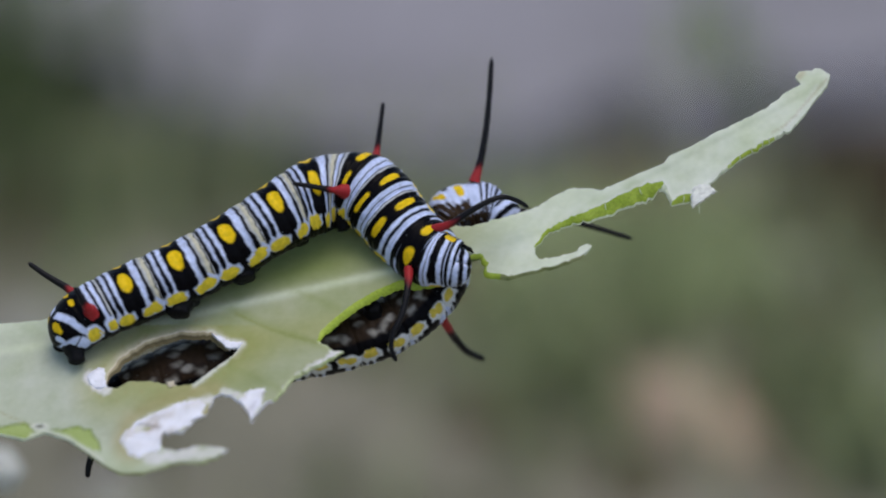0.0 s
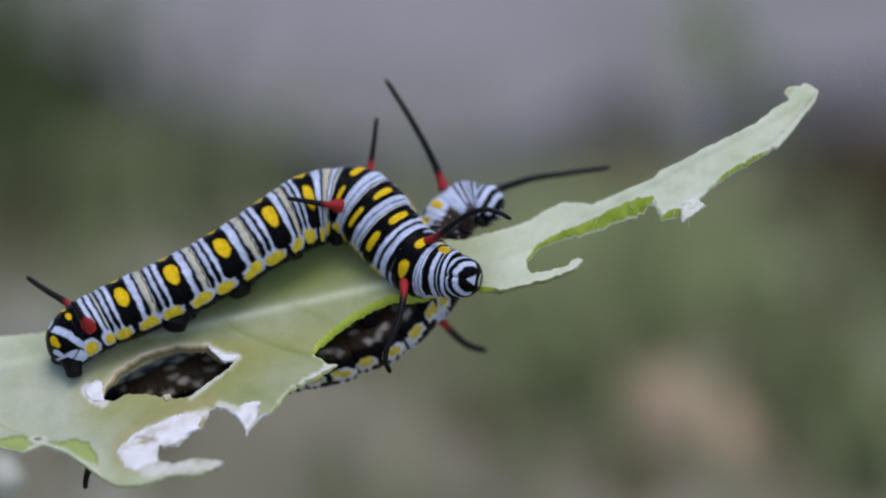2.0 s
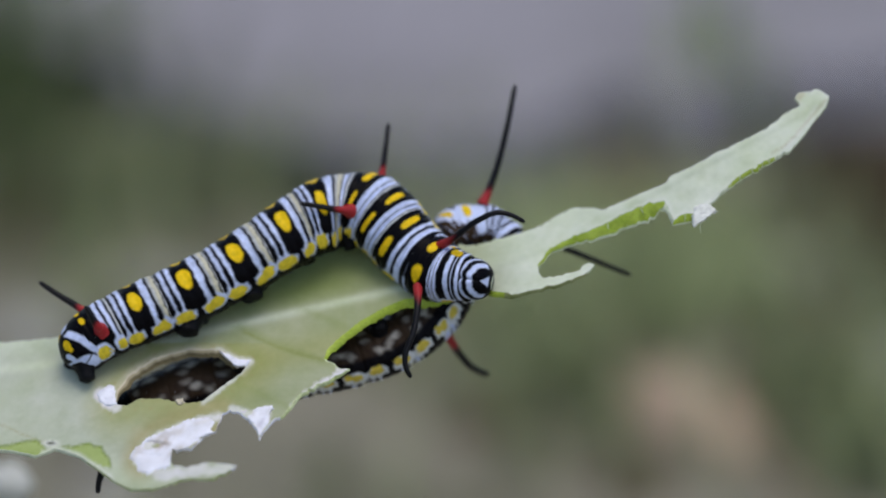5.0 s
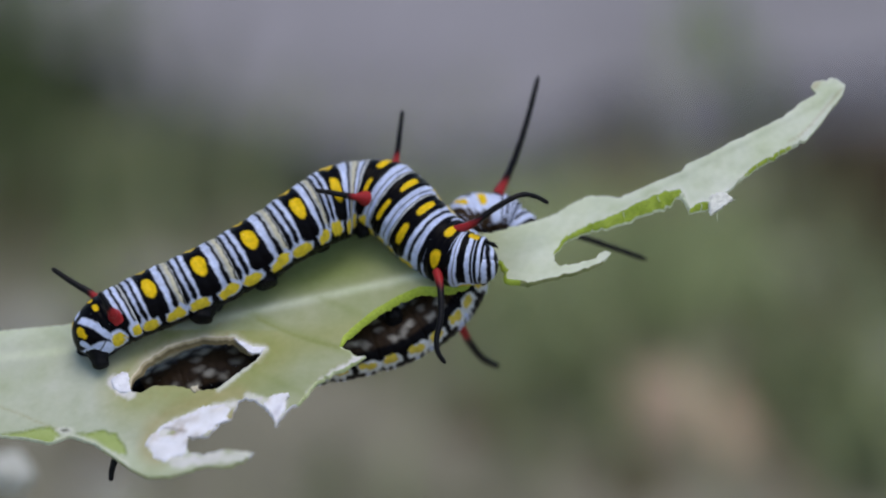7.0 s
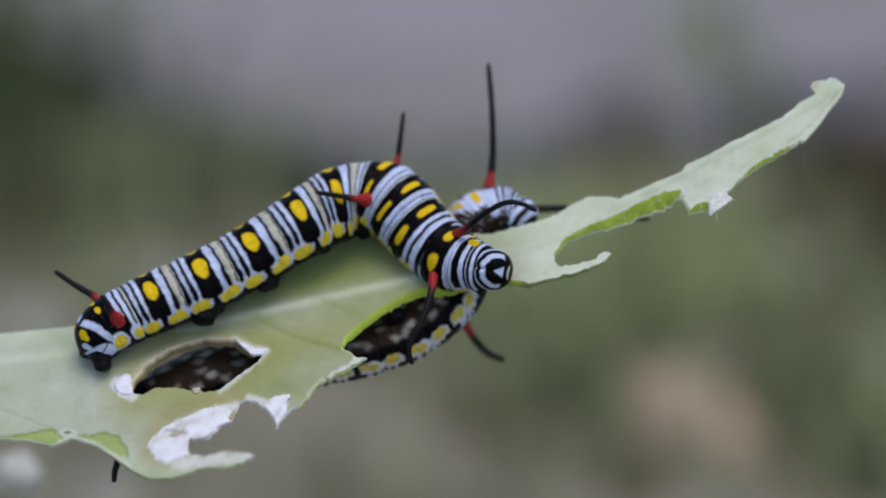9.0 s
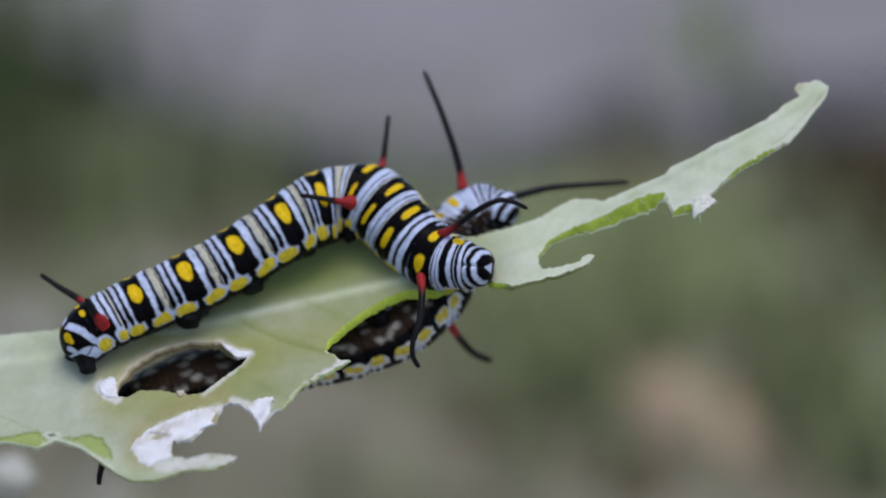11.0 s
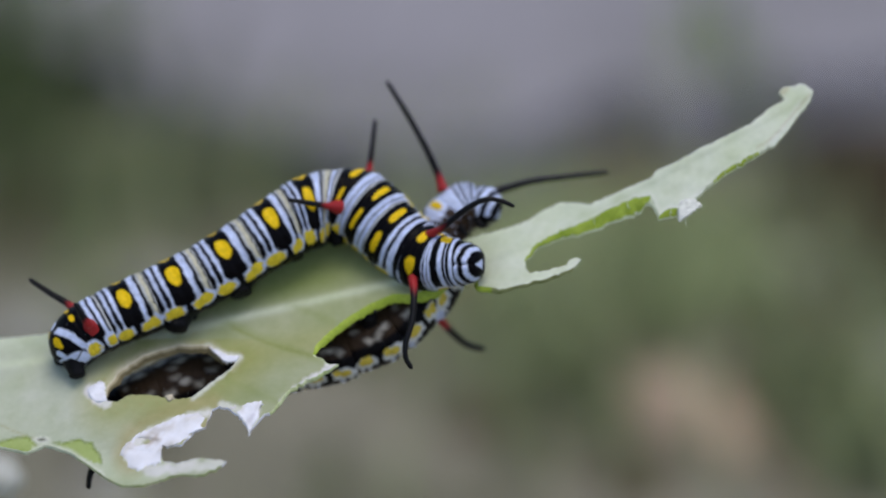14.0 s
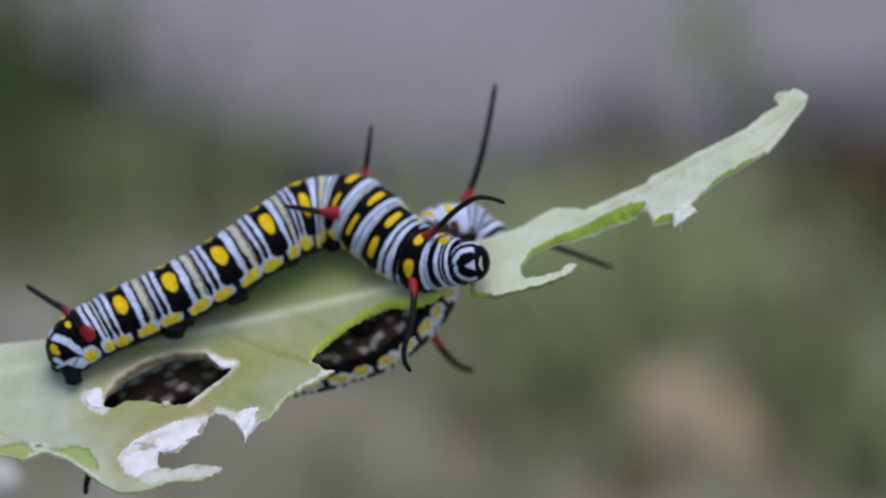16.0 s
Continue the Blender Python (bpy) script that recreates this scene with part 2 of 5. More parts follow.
def fore_bands(f, a, seed, first, pale=False):
    """The rings behind the head: closer stripes, a pair of drops on the second."""
    fw = f + 0.014 * wob(f * 3, a * 0.05, seed) + 0.008 * wob(f * 9, a * 0.1, seed + 5)
    s = np.abs(a)
    if pale:
        c = np.broadcast_to(WHITE * 0.98, (*f.shape, 3)).copy()
        if first:
            for lo, hi in ((0.30, 0.36), (0.46, 0.56), (0.66, 0.72), (0.82, 0.94)):
                c = paint(c, band(fw, lo, hi, 0.04), BLACK * 3)
        else:
            c = paint(c, band(fw, 0.05, 0.10, 0.05) * np.clip((60 - s) / 20, 0, 1) * 0.8, BLACK)
            c = paint(c, blob(fw, a, 0.82, 40, 0.10, 21, 3), YELLOW)
            if seed == 11:
                c = paint(c, blob(fw, s, 0.27, 46, 0.15, 12, 3), YELLOW)
            c = paint(c, blob(fw, s, 0.52, 14, 0.10, 12, 3), BLACK)
        dark = np.clip((s - (102 if first else 70) - 12 * wob(f * 6, a * 0.05, seed)) / 8, 0, 1)
        c = paint(c, dark, BROWN * 0.7)
        return paint(c, np.clip(wob(f * 7, a * 0.09, seed + 4) * 4 - 1.7, 0, 1) * dark * 0.7, WHITE * 0.7)
    c = np.broadcast_to(BLACK, (*f.shape, 3)).copy()
    side = np.clip((112 + 6 * wob(f * 9, 0 * a, seed) - s) / 5, 0, 1)
    stripes = ((0.02, 0.11), (0.135, 0.22), (0.45, 0.60), (0.68, 0.71), (0.83, 0.95)) if first else ((-0.1, 0.07), (0.955, 1.1))
    for lo, hi in stripes:
        c = paint(c, band(fw, lo, hi, 0.02) * side, WHITE)
    if first:
        c = paint(c, blob(f, a, 0.56, -40, 0.20, 14, 3), YELLOW)
        c = paint(c, blob(f, a, 0.12, -58, 0.13, 9, 3), YELLOW)
    else:
        c = paint(c, band(fw, 0.20, 0.26, 0.03) * np.clip((s - 48) / 6, 0, 1) * side * 0.9, WHITE)
        c = paint(c, np.clip(wob(f * 30, a * 0.8, seed) * 8 - 5.6, 0, 1) * band(fw, 0.17, 0.30, 0.02) * side * 0.6, WHITE)
        c = paint(c, blob(fw, s, 0.56, 32, 0.15 * (1 - 0.022 * (s - 32)), 18, 2.2), YELLOW)
    c = paint(c, blob(f, s, 0.4, 108, 0.3, 14), WHITE)
    c = paint(c, blob(f, s, 0.4, 110, 0.22, 10), LEMON)
    c = paint(c, np.clip((s - 136) / 8, 0, 1), BROWN)
    return c


def horn_ring_bands(f, a, seed):
    """The ring that carries the last pair of horns: mostly black."""
    s = np.abs(a)
    fw = f + 0.02 * wob(f * 3, a * 0.05, seed)
    c = np.broadcast_to(BLACK, (*f.shape, 3)).copy()
    side = np.clip((98 - s) / 6, 0, 1)
    c = paint(c, band(fw, 0.66, 0.76, 0.03) * np.clip((60 - s) / 5, 0, 1), WHITE)
    c = paint(c, band(fw, 0.82, 0.91, 0.03) * side, WHITE)
    c = paint(c, band(fw, 0.96, 1.1, 0.03) * side, CREAM)
    c = paint(c, blob(f, s, 0.26, 17, 0.09, 10), YELLOW)
    c = paint(c, band(fw - 0.0058 * (s - 62), -0.15, 0.10, 0.05) * np.clip((s - 60) / 6, 0, 1) * side, WHITE)
    c = paint(c, blob(fw + 0.03 * wob(f * 8, a * 0.1, 3), s, 0.30, 102, 0.34, 22), WHITE)
    c = paint(c, blob(fw + 0.08 * wob(f * 9, a * 0.12, 5), s, 0.30, 103, 0.27, 16), LEMON)
    c = paint(c, blob(fw, s, 0.90, 99, 0.17, 18), WHITE)
    c = paint(c, blob(fw + 0.04 * wob(f * 9, a * 0.12, 6), s, 0.92, 102, 0.12, 12), LEMON)
    return belly_marks(c, f, fw, a, seed)


def tail_bands(f, a, seed):
    """The last rings: slanting white strokes, a yellow plate."""
    s = np.abs(a)
    c = np.broadcast_to(BLACK, (*f.shape, 3)).copy()
    slant = f - 0.0050 * (s - 15) + 0.02 * wob(f * 3, a * 0.06, seed)
    c = paint(c, blob(f + 0.05 * wob(f * 9, a * 0.1, 4), s, 0.46, 34, 0.13, 19), YELLOW)
    c = paint(c, band(slant, 0.63, 0.84, 0.05) * np.clip((s - 4) / 6, 0, 1) * np.clip((92 - s) / 8, 0, 1), WHITE)
    c = paint(c, blob(f - 0.003 * (s - 62), s, 0.28, 62, 0.10, 20), WHITE)
    low = blob(f - 0.007 * (s - 98), s, 0.56, 98, 0.46, 22) * (1 - 0.9 * band(s + 34 * (f - 0.6), 94, 98, 1.5))
    c = paint(c, low, WHITE)
    return c


def ring(name, parent, spine, k, lo, hi, colour, lean=None, tuck=0.05, n=64, m=144):
    """One rigid ring of the body, from lo to hi along the spine, tucked in a little at its ends."""
    p = np.linspace(lo - tuck, hi + 0.05, n)
    if lo <= 0:
        p = np.r_[np.zeros(1), np.linspace(0.0, hi + 0.05, n - 1)]
    q = spline(spine, np.clip(p, 0, len(spine) - 1))
    pos = np.array(spine, float)[:, :3]
    way = unit(np.gradient(pos, axis=0))
    for row, v in (lean or {}).items():
        way[row] = v
    tang = unit(np.stack([np.interp(p, np.arange(len(pos)), way[:, i]) for i in range(3)], 1))
    up = unit(q[:, 4:7] - (q[:, 4:7] * tang).sum(1, keepdims=True) * tang)
    lat = np.cross(tang, up)
    f = (p - lo) / (hi - lo)
    rad = q[:, 3] * (1 - 0.10 * np.clip(np.abs(f - 0.5) * 2 - 0.86, 0, 1) ** 1.0 / 0.14 * 0.55)
    rad = rad * (1 + 0.010 * np.cos(f * 2 * math.pi * 5))
    if lo <= 0:
        t = np.clip(p / 1.0, 0, 1)
        rad = q[:, 3] * np.sqrt(np.clip(1 - (1 - t) ** 2.6, 0.0, 1))
        rad[0] = 0.02
    ang = np.linspace(-math.pi, math.pi, m, endpoint=False)
    ca, sa = np.cos(ang), np.sin(ang)
    # slightly flattened belly, with a fold along the flank
    deg = np.degrees(ang)
    prof = 1 - 0.07 * np.clip((np.abs(deg) - 120) / 60, 0, 1) + 0.035 * np.exp(-((np.abs(deg) - 108) / 14) ** 2)
    F, A = np.meshgrid(f, deg, indexing="ij")
    rr = rad[:, None] * prof[None, :] * (1 + 0.008 * wob(F * 5, A * 0.08, k))
    v = q[:, None, :3] + rr[..., None] * (up[:, None, :] * ca[None, :, None] + lat[:, None, :] * sa[None, :, None])
    col = colour(np.clip(F, 0, 1), A)
    return link(name, v.reshape(-1, 3), grid_faces(len(p), m), [SKIN], parent, col.reshape(-1, 3))


def filament(parent, rows, r0=0.34, r1=0.16, red=0.24, flare=0.12, label=""):
    """A fleshy horn through rows, black with a red foot."""
    n, m = 44, 14
    p = np.linspace(0, len(rows) - 1, n)
    q = spline(rows, p)
    t = np.linspace(0, 1, n)
    tang = unit(np.gradient(q, axis=0))
    side = unit(np.cross(tang, np.array((0.3, 0.2, 1.0))))
    up = np.cross(side, tang)
    rad = r1 + (r0 - r1) * (1 - t) ** 1.1 + flare * np.clip(1 - t / 0.24, 0, 1) ** 1.2
    rad *= 1 + 0.05 * wob(t * 24, t * 3, len(rows)) + 0.03 * np.sin(t * 90)
    rad *= np.sqrt(np.clip((1 - t) / 0.035, 0.02, 1))
    a = np.linspace(0, 2 * math.pi, m, endpoint=False)
    v = q[:, None] + rad[:, None, None] * (side[:, None] * np.cos(a)[None, :, None] + up[:, None] * np.sin(a)[None, :, None])
    tt = t[:, None] + 0.02 * np.sin(a * 3)[None]
    c = paint(np.broadcast_to(BLACK * 1.4, (n, m, 3)).copy(), np.clip((red - tt) / 0.10 + 0.5, 0, 1), RED)
    return link("filament", v.reshape(-1, 3), grid_faces(n, m), [HORN], parent, c.reshape(-1, 3), label=label)


def proleg(parent, top, foot, r=0.75, name="proleg"):
    """A stubby black foot with a flared, ridged sole."""
    n, m = 18, 20
    t = np.linspace(0, 1, n)
    top, foot = np.array(top, float), np.array(foot, float)
    d = unit(foot - top)
    side = unit(np.cross(d, np.array((0.1, 0.3, 1.0))))
    up = np.cross(side, d)
    q = top + (foot - top) * t[:, None]
    rad = r * (2.0 - 1.1 * np.sqrt(t) + 0.12 * np.clip((t - 0.75) / 0.15, 0, 1)) * (1 + 0.02 * np.cos(t * 16))
    rad[-3:] *= (0.92, 0.7, 0.05)
    a = np.linspace(0, 2 * math.pi, m, endpoint=False)
    rr = rad[:, None] * (1 + 0.05 * np.cos(a * 5)[None])
    v = q[:, None] + rr[..., None] * (side * np.cos(a)[None, :, None] + up * np.sin(a)[None, :, None])
    return link(name, v.reshape(-1, 3), grid_faces(n, m), [CLAW], parent)


def leg(parent, rows):
    """A jointed, pointed leg."""
    n, m = 24, 10
    q = spline(rows, np.linspace(0, len(rows) - 1, n))
    t = np.linspace(0, 1, n)
    tang = unit(np.gradient(q, axis=0))
    side = unit(np.cross(tang, np.array((0.2, 0.9, 0.3))))
    up = np.cross(side, tang)
    rad = (0.36 - 0.30 * t) * (1 + 0.12 * np.cos(t * 19))
    a = np.linspace(0, 2 * math.pi, m, endpoint=False)
    v = q[:, None] + rad[:, None, None] * (side[:, None] * np.cos(a)[None, :, None] + up[:, None] * np.sin(a)[None, :, None])
    return link("leg", v.reshape(-1, 3), grid_faces(n, m), [CLAW], parent)


def head_capsule(parent, centre, facing, crown, r):
    """A two-lobed head: black with white arcs and a pale triangle on the brow."""
    n, m = 70, 110
    h = unit(np.array(facing, float))
    up = unit(np.array(crown, float) - np.dot(crown, h) * h)
    lat = np.cross(h, up)
    al, be = np.linspace(0, math.pi, n), np.linspace(-math.pi, math.pi, m, endpoint=False)
    A, Bq = np.meshgrid(al, be, indexing="ij")
    x, y, z = np.sin(A) * np.sin(Bq), np.sin(A) * np.cos(Bq), np.cos(A)
    rr = r * (1 + 0.05 * np.abs(x) - 0.10 * np.exp(-(x / 0.10) ** 2) * np.clip(y + 0.1, 0, 1) - 0.10 * np.clip(-y - 0.5, 0, 1))
    v = np.array(centre) + rr[..., None] * (lat * x[..., None] * 0.98 + up * y[..., None] * 1.05 + h * z[..., None] * 0.86)
    deg = np.degrees(A)
    c = np.broadcast_to(BLACK, (n, m, 3)).copy()
    w = deg + 3.0 * wob(np.sin(Bq) * 3, np.cos(Bq) * 3, 2)
    upper = np.clip((y + 0.30) / 0.10, 0, 1)
    c = paint(c, band(w, 41, 58, 3) * upper, WHITE)
    c = paint(c, band(w, 75, 94, 3) * np.clip((y + 0.6) / 0.1, 0, 1), WHITE)
    c = paint(c, band(w, 106, 118, 3), WHITE)
    c = paint(c, np.clip(1.5 - np.abs(x) / 0.022, 0, 1) * (y > 0.1) * 0.9, BLACK)
    # brow triangle, and a pale lip under it
    tri = np.minimum(np.minimum(0.26 - y, (y + 0.22) * 1.0 + 0.02), (0.28 - y) * 0.55 - np.abs(x) + 0.02)
    c = paint(c, np.clip(tri * 26, 0, 1) * (z > 0), WHITE * 0.95)
    c = paint(c, blob(x, y + 0.5 * x * x, 0.0, -0.50, 0.36, 0.075) * (z > 0), np.array((0.56, 0.60, 0.46)))
    return link("head", v.reshape(-1, 3), grid_faces(n, m), [SKIN], parent, c.reshape(-1, 3))


# ---- the leaf ----
UPPER_EDGE = [(-53.91, -8.91), (-46.43, -7.59), (-40.66, -6.61), (-35.23, -5.98), (-31.19, -5.62), (-23.99, -4.45), (-16.4, -1.49), (-12.87, 0.5), (-10.19, 1.96), (-6.54, 2.59), (-1.98, 1.94), (2.29, 1.75), (4.76, 2.47), (7, 3.1), (9.04, 4.27), (10.16, 4.77), (11.7, 4.8), (12.44, 4.61), (14.13, 5.32), (15.47, 5.95), (17.46, 6.74), (17.83, 7.28), (19.91, 8.26), (21.47, 9.15), (23.03, 9.86), (25.71, 11.21), (27.09, 12.34), (28.34, 13.01)]
TIP = [(27.95, 13.62), (28.24, 14.03), (29.81, 14.28), (30.56, 13.76), (30.28, 12.89), (29.2, 11.62), (28.25, 10.4), (27.32, 9.36)]
BITTEN_EDGE = [(25.99, 8.78), (24, 7.76), (22.88, 7.01), (21.75, 5.98), (21.0, 5.2), (20.2, 4.75), (19.5, 4.3), (19.0, 4.3), (18.4, 4.1), (18.0, 3.75), (17.78, 4.3), (17.6, 4.95), (17.3, 5.35), (15.87, 5.04), (14.09, 4.28), (11.86, 3.17), (9.64, 2.28), (8.06, 1.38), (7.29, 0.4), (7.18, -0.4), (7.56, -0.8), (8.88, -0.62), (10.21, -0.27), (11.23, 0.4), (11.66, 0.27), (10.76, -0.57), (8.86, -1.28), (6.88, -1.72), (5.12, -2.16), (4.82, -1.99), (3.46, -1.82), (3.64, -1.11), (3.16, -0.49), (2.41, -0.4), (1.3, -1.15), (-0.3, -2.12), (-2.1, -2.48), (-3.43, -2.48), (-5.12, -3.19), (-7.0, -4.26), (-8.5, -5.45), (-9.52, -6.42), (-9.8, -7.2)]
TORN_EDGE = [(-8.71, -7.83), (-7.73, -7.91), (-8.56, -8.38), (-10.42, -9.2), (-11.71, -9.97), (-12.65, -11.13), (-13.1, -11.55), (-13.72, -11.9), (-14.08, -12.4), (-14.45, -12.7), (-14.63, -13.1), (-14.85, -12.42), (-15.2, -12.0), (-16.15, -11.33), (-17.05, -11.09), (-17.64, -11.34), (-18.05, -12.61), (-18.95, -12.91), (-19.86, -13.93), (-21.37, -13.92), (-21.78, -14.25), (-21.15, -15.16), (-19.91, -15.25), (-18.45, -14.86), (-16.25, -15.02), (-16.57, -15.38), (-18.08, -16), (-20.52, -16.13), (-22.61, -16.88), (-24.27, -16.91), (-25.77, -16.31), (-26.94, -15.58), (-28.79, -14.52), (-30.73, -14.06), (-32.23, -14.59), (-34.13, -14.24), (-38.6, -13.93), (-45.65, -12.32), (-53.74, -10.22)]
HOLE = [(-26.26, -10.76), (-26.19, -9.74), (-25.3, -8.45), (-23.5, -7.25), (-20.7, -6.45), (-18.1, -6.5), (-16.8, -7.38), (-15.72, -7.51), (-16.55, -8.41), (-17.99, -9.43), (-19.32, -10.45), (-20.37, -10.62), (-21.17, -10.59), (-22.54, -10.3), (-24.24, -10.28), (-25.35, -10.83)]


def midline(u):
    """Height of the midrib along the leaf."""
    return np.interp(u, [-54, -31, -4.2, 3, 10, 18, 31], [-10.2, -7.6, -1.75, 0.0, 2.6, 7.0, 13.9])


def leaf_depth(u, v):
    """How far a point of the blade stands towards the viewer."""
    d = v - midline(u)
    out = -0.95 * d - 0.02 * d * d * np.sign(d) + 0.25 * np.sin(u * 0.35 + d * 0.5)
    return out * np.interp(u, [-54, -40, 5, 14, 31], [0.8, 1, 1, 0.8, 0.6])


def ragged(points, step, amount, seed, smooth=True):
    """A margin through points, resampled and roughened."""
    pts = np.array(points, float)
    rng = np.random.default_rng(seed)
    out = []
    for a, b in zip(pts[:-1], pts[1:]):
        n = max(1, int(np.hypot(*(b - a)) / step))
        d = (b - a) / max(np.hypot(*(b - a)), 1e-6)
        for i in range(n):
            j = rng.normal() * amount if i else 0
            out.append(a + (b - a) * i / n + np.array((-d[1], d[0])) * j)
    out.append(pts[-1])
    return np.array(out)


def inside(poly, pts):
    x, y = pts[:, 0], pts[:, 1]
    hit = np.zeros(len(pts), bool)
    for (x0, y0), (x1, y1) in zip(poly, np.roll(poly, -1, 0)):
        cross = (y0 > y) != (y1 > y)
        hit ^= cross & (x < (x1 - x0) * (y - y0) / (y1 - y0 + 1e-12) + x0)
    return hit


def line_distance(pts, line):
    best = np.full(len(pts), 1e9)
    for a, b in zip(line[:-1], line[1:]):
        d = b - a
        t = np.clip(((pts - a) @ d) / max(d @ d, 1e-9), 0, 1)
        best = np.minimum(best, np.hypot(*(pts - a - t[:, None] * d).T))
    return best


def build_leaf():
    from mathutils.geometry import delaunay_2d_cdt
    leaf = tagged(empty("leaf"), "pale green half-eaten leaf with bitten margin and white dried tears", "leaf")
    up = ragged(UPPER_EDGE, 0.3, 0.035, 1)
    tip = ragged([UPPER_EDGE[-1]] + TIP, 0.3, 0.04, 2)
    bit = np.vstack([ragged([TIP[-1]] + BITTEN_EDGE[:-8], 0.25, 0.05, 3)[:-1], ragged(BITTEN_EDGE[-9:], 0.25, 0.012, 3)])
    torn = np.vstack([ragged([BITTEN_EDGE[-1]] + TORN_EDGE[:-9], 0.25, 0.05, 4)[:-1], ragged(TORN_EDGE[-10:], 0.2, 0.012, 4)])
    outer = np.vstack([up[:-1], tip[:-1], bit[:-1], torn])
    kind = np.r_[np.zeros(len(up) - 1), np.full(len(tip) - 1, 1), np.full(len(bit) - 1, 2), np.full(len(torn), 3)]
    hole = ragged(HOLE + [HOLE[0]], 0.2, 0.035, 5)[:-1]
    n0, n1 = len(outer), len(hole)
    rng = np.random.default_rng(7)
    gx, gy = np.meshgrid(np.arange(-53, 31, 0.17), np.arange(-19, 15, 0.17))
    grid = np.c_[gx.ravel(), gy.ravel()] + rng.uniform(-0.05, 0.05, (gx.size, 2))
    ring_lines = np.vstack([outer, outer[:1]])
    ok = inside(outer, grid) & ~inside(hole, grid)
    grid = grid[ok]
    near = np.minimum(line_distance(grid, ring_lines), line_distance(grid, np.vstack([hole, hole[:1]])))
    grid = grid[near > 0.10]
    pts = np.vstack([outer, hole, grid])
    edges = [(i, (i + 1) % n0) for i in range(n0)] + [(n0 + i, n0 + (i + 1) % n1) for i in range(n1)]
    vs, _, fs, *_ = delaunay_2d_cdt([Vector(p) for p in pts], edges, [], 0, 1e-6)
    v2 = np.array([tuple(v) for v in vs])
    tri = np.array([f for f in fs if len(f) == 3])
    mid = v2[tri].mean(1)
    tri = tri[inside(outer, mid) & ~inside(hole, mid)]
    # colours of the skin
    d = v2[:, 1] - midline(v2[:, 0])
    green, pale, olive = np.array((0.435, 0.47, 0.295)), np.array((0.77, 0.82, 0.69)), np.array((0.42, 0.42, 0.14))
    c = np.broadcast_to(green, (len(v2), 3)).copy()
    c = paint(c, np.clip((v2[:, 0] - 0) / 6, 0, 1) * 0.95, pale)
    c = paint(c, np.exp(-(line_distance(v2, up[:90]) / 1.15) ** 2) * (v2[:, 0] < -24) * 0.85, np.array((0.72, 0.79, 0.60)))
    c = paint(c, np.clip((-20 - v2[:, 0]) / 8, 0, 1) * 0.55, np.array((0.69, 0.73, 0.67)))
    c = paint(c, np.exp(-(d / 0.36) ** 2) * np.clip((5 - v2[:, 0]) / 4, 0, 1) * 0.9, np.array((0.70, 0.75, 0.60)))
    to_hole = line_distance(v2, np.vstack([hole, hole[:1]]))
    c = paint(c, np.clip(1 - (to_hole - 0.8) / 2.4, 0, 1) * (v2[:, 1] < -6) * 0.7, np.array((0.42, 0.43, 0.17)))
    c = paint(c, np.exp(-((d + 3.2) / 1.3) ** 2) * (v2[:, 0] < -8) * (v2[:, 0] > -24) * 0.5, olive)
    # olive shade under the arched caterpillar, painted into the leaf's green
    c = paint(c, np.clip(d / 1.5, 0, 1) * np.exp(-((v2[:, 0] + 12) / 8) ** 2) * 0.75, np.array((0.37, 0.44, 0.12)))
    # side veins
    for u0 in (-24.0, -17.0, -11.5):
        c = paint(c, np.exp(-((v2[:, 0] - u0 + 1.6 * d) / 0.5) ** 2) * (d < 0) * 0.30, np.array((0.30, 0.36, 0.12)))
    c = paint(c, np.exp(-(line_distance(v2, np.array([(-16.29, -5.12), (-13.44, -6.32), (-11.63, -6.83), (-9.84, -7.25)])) / 0.17) ** 2) * 0.7, np.array((0.29, 0.33, 0.10)))
    c = paint(c, np.exp(-(line_distance(v2, np.array([(-38.0, -11.6), (-35.2, -12.4), (-32.6, -13.4), (-31.4, -13.7)])) / 0.10) ** 2) * 0.45, np.array((0.42, 0.40, 0.20)))
    # dried, papery zones along the tears
    torn_white = np.array([(-23.77, -14.69), (-23.51, -13.87), (-22.6, -13.16), (-20.99, -12.4), (-19.26, -11.93), (-17.98, -11.55)])
    paper = np.clip((0.46 + 0.16 * wob(v2[:, 0] * 1.4, v2[:, 1] * 1.7, 3) - line_distance(v2, torn_white)) * 4, 0, 1)
    torn_low = np.array([(-24.04, -15.01), (-21.95, -15.85), (-19.79, -15.56), (-16.76, -15.23)])
    paper = np.maximum(paper, 0.92 * np.clip((0.50 + 0.25 * wob(v2[:, 0] * 1.4, v2[:, 1] * 1.7, 6) - line_distance(v2, torn_low)) * 4, 0, 1))
    torn_small = np.array([(-16.92, -11.01), (-15.35, -11.4), (-14.65, -12.6), (-14.1, -11.4)])
    paper = np.maximum(paper, np.clip((0.46 + 0.10 * wob(v2[:, 0] * 2, v2[:, 1] * 2, 8) - line_distance(v2, torn_small)) * 4, 0, 1))
    rim = np.array([(-27.51, -10.01), (-26.25, -10.84)])
    paper = np.maximum(paper, np.clip((0.65 + 0.12 * wob(v2[:, 0] * 2, v2[:, 1] * 2, 9) - line_distance(v2, rim)) * 4, 0, 1))
    rim2 = np.array([(-18.29, -6.61), (-16.81, -7.3), (-15.63, -7.42), (-16.69, -8.41), (-19.19, -10.45)])
    paper = np.maximum(paper, np.clip((0.34 + 0.08 * wob(v2[:, 0] * 2, v2[:, 1] * 2, 10) - line_distance(v2, rim2)) * 6, 0, 1))
    spur = np.array([(-8.48, -7.92), (-7.69, -7.91), (-10.42, -9.33), (-12.1, -10.8)])
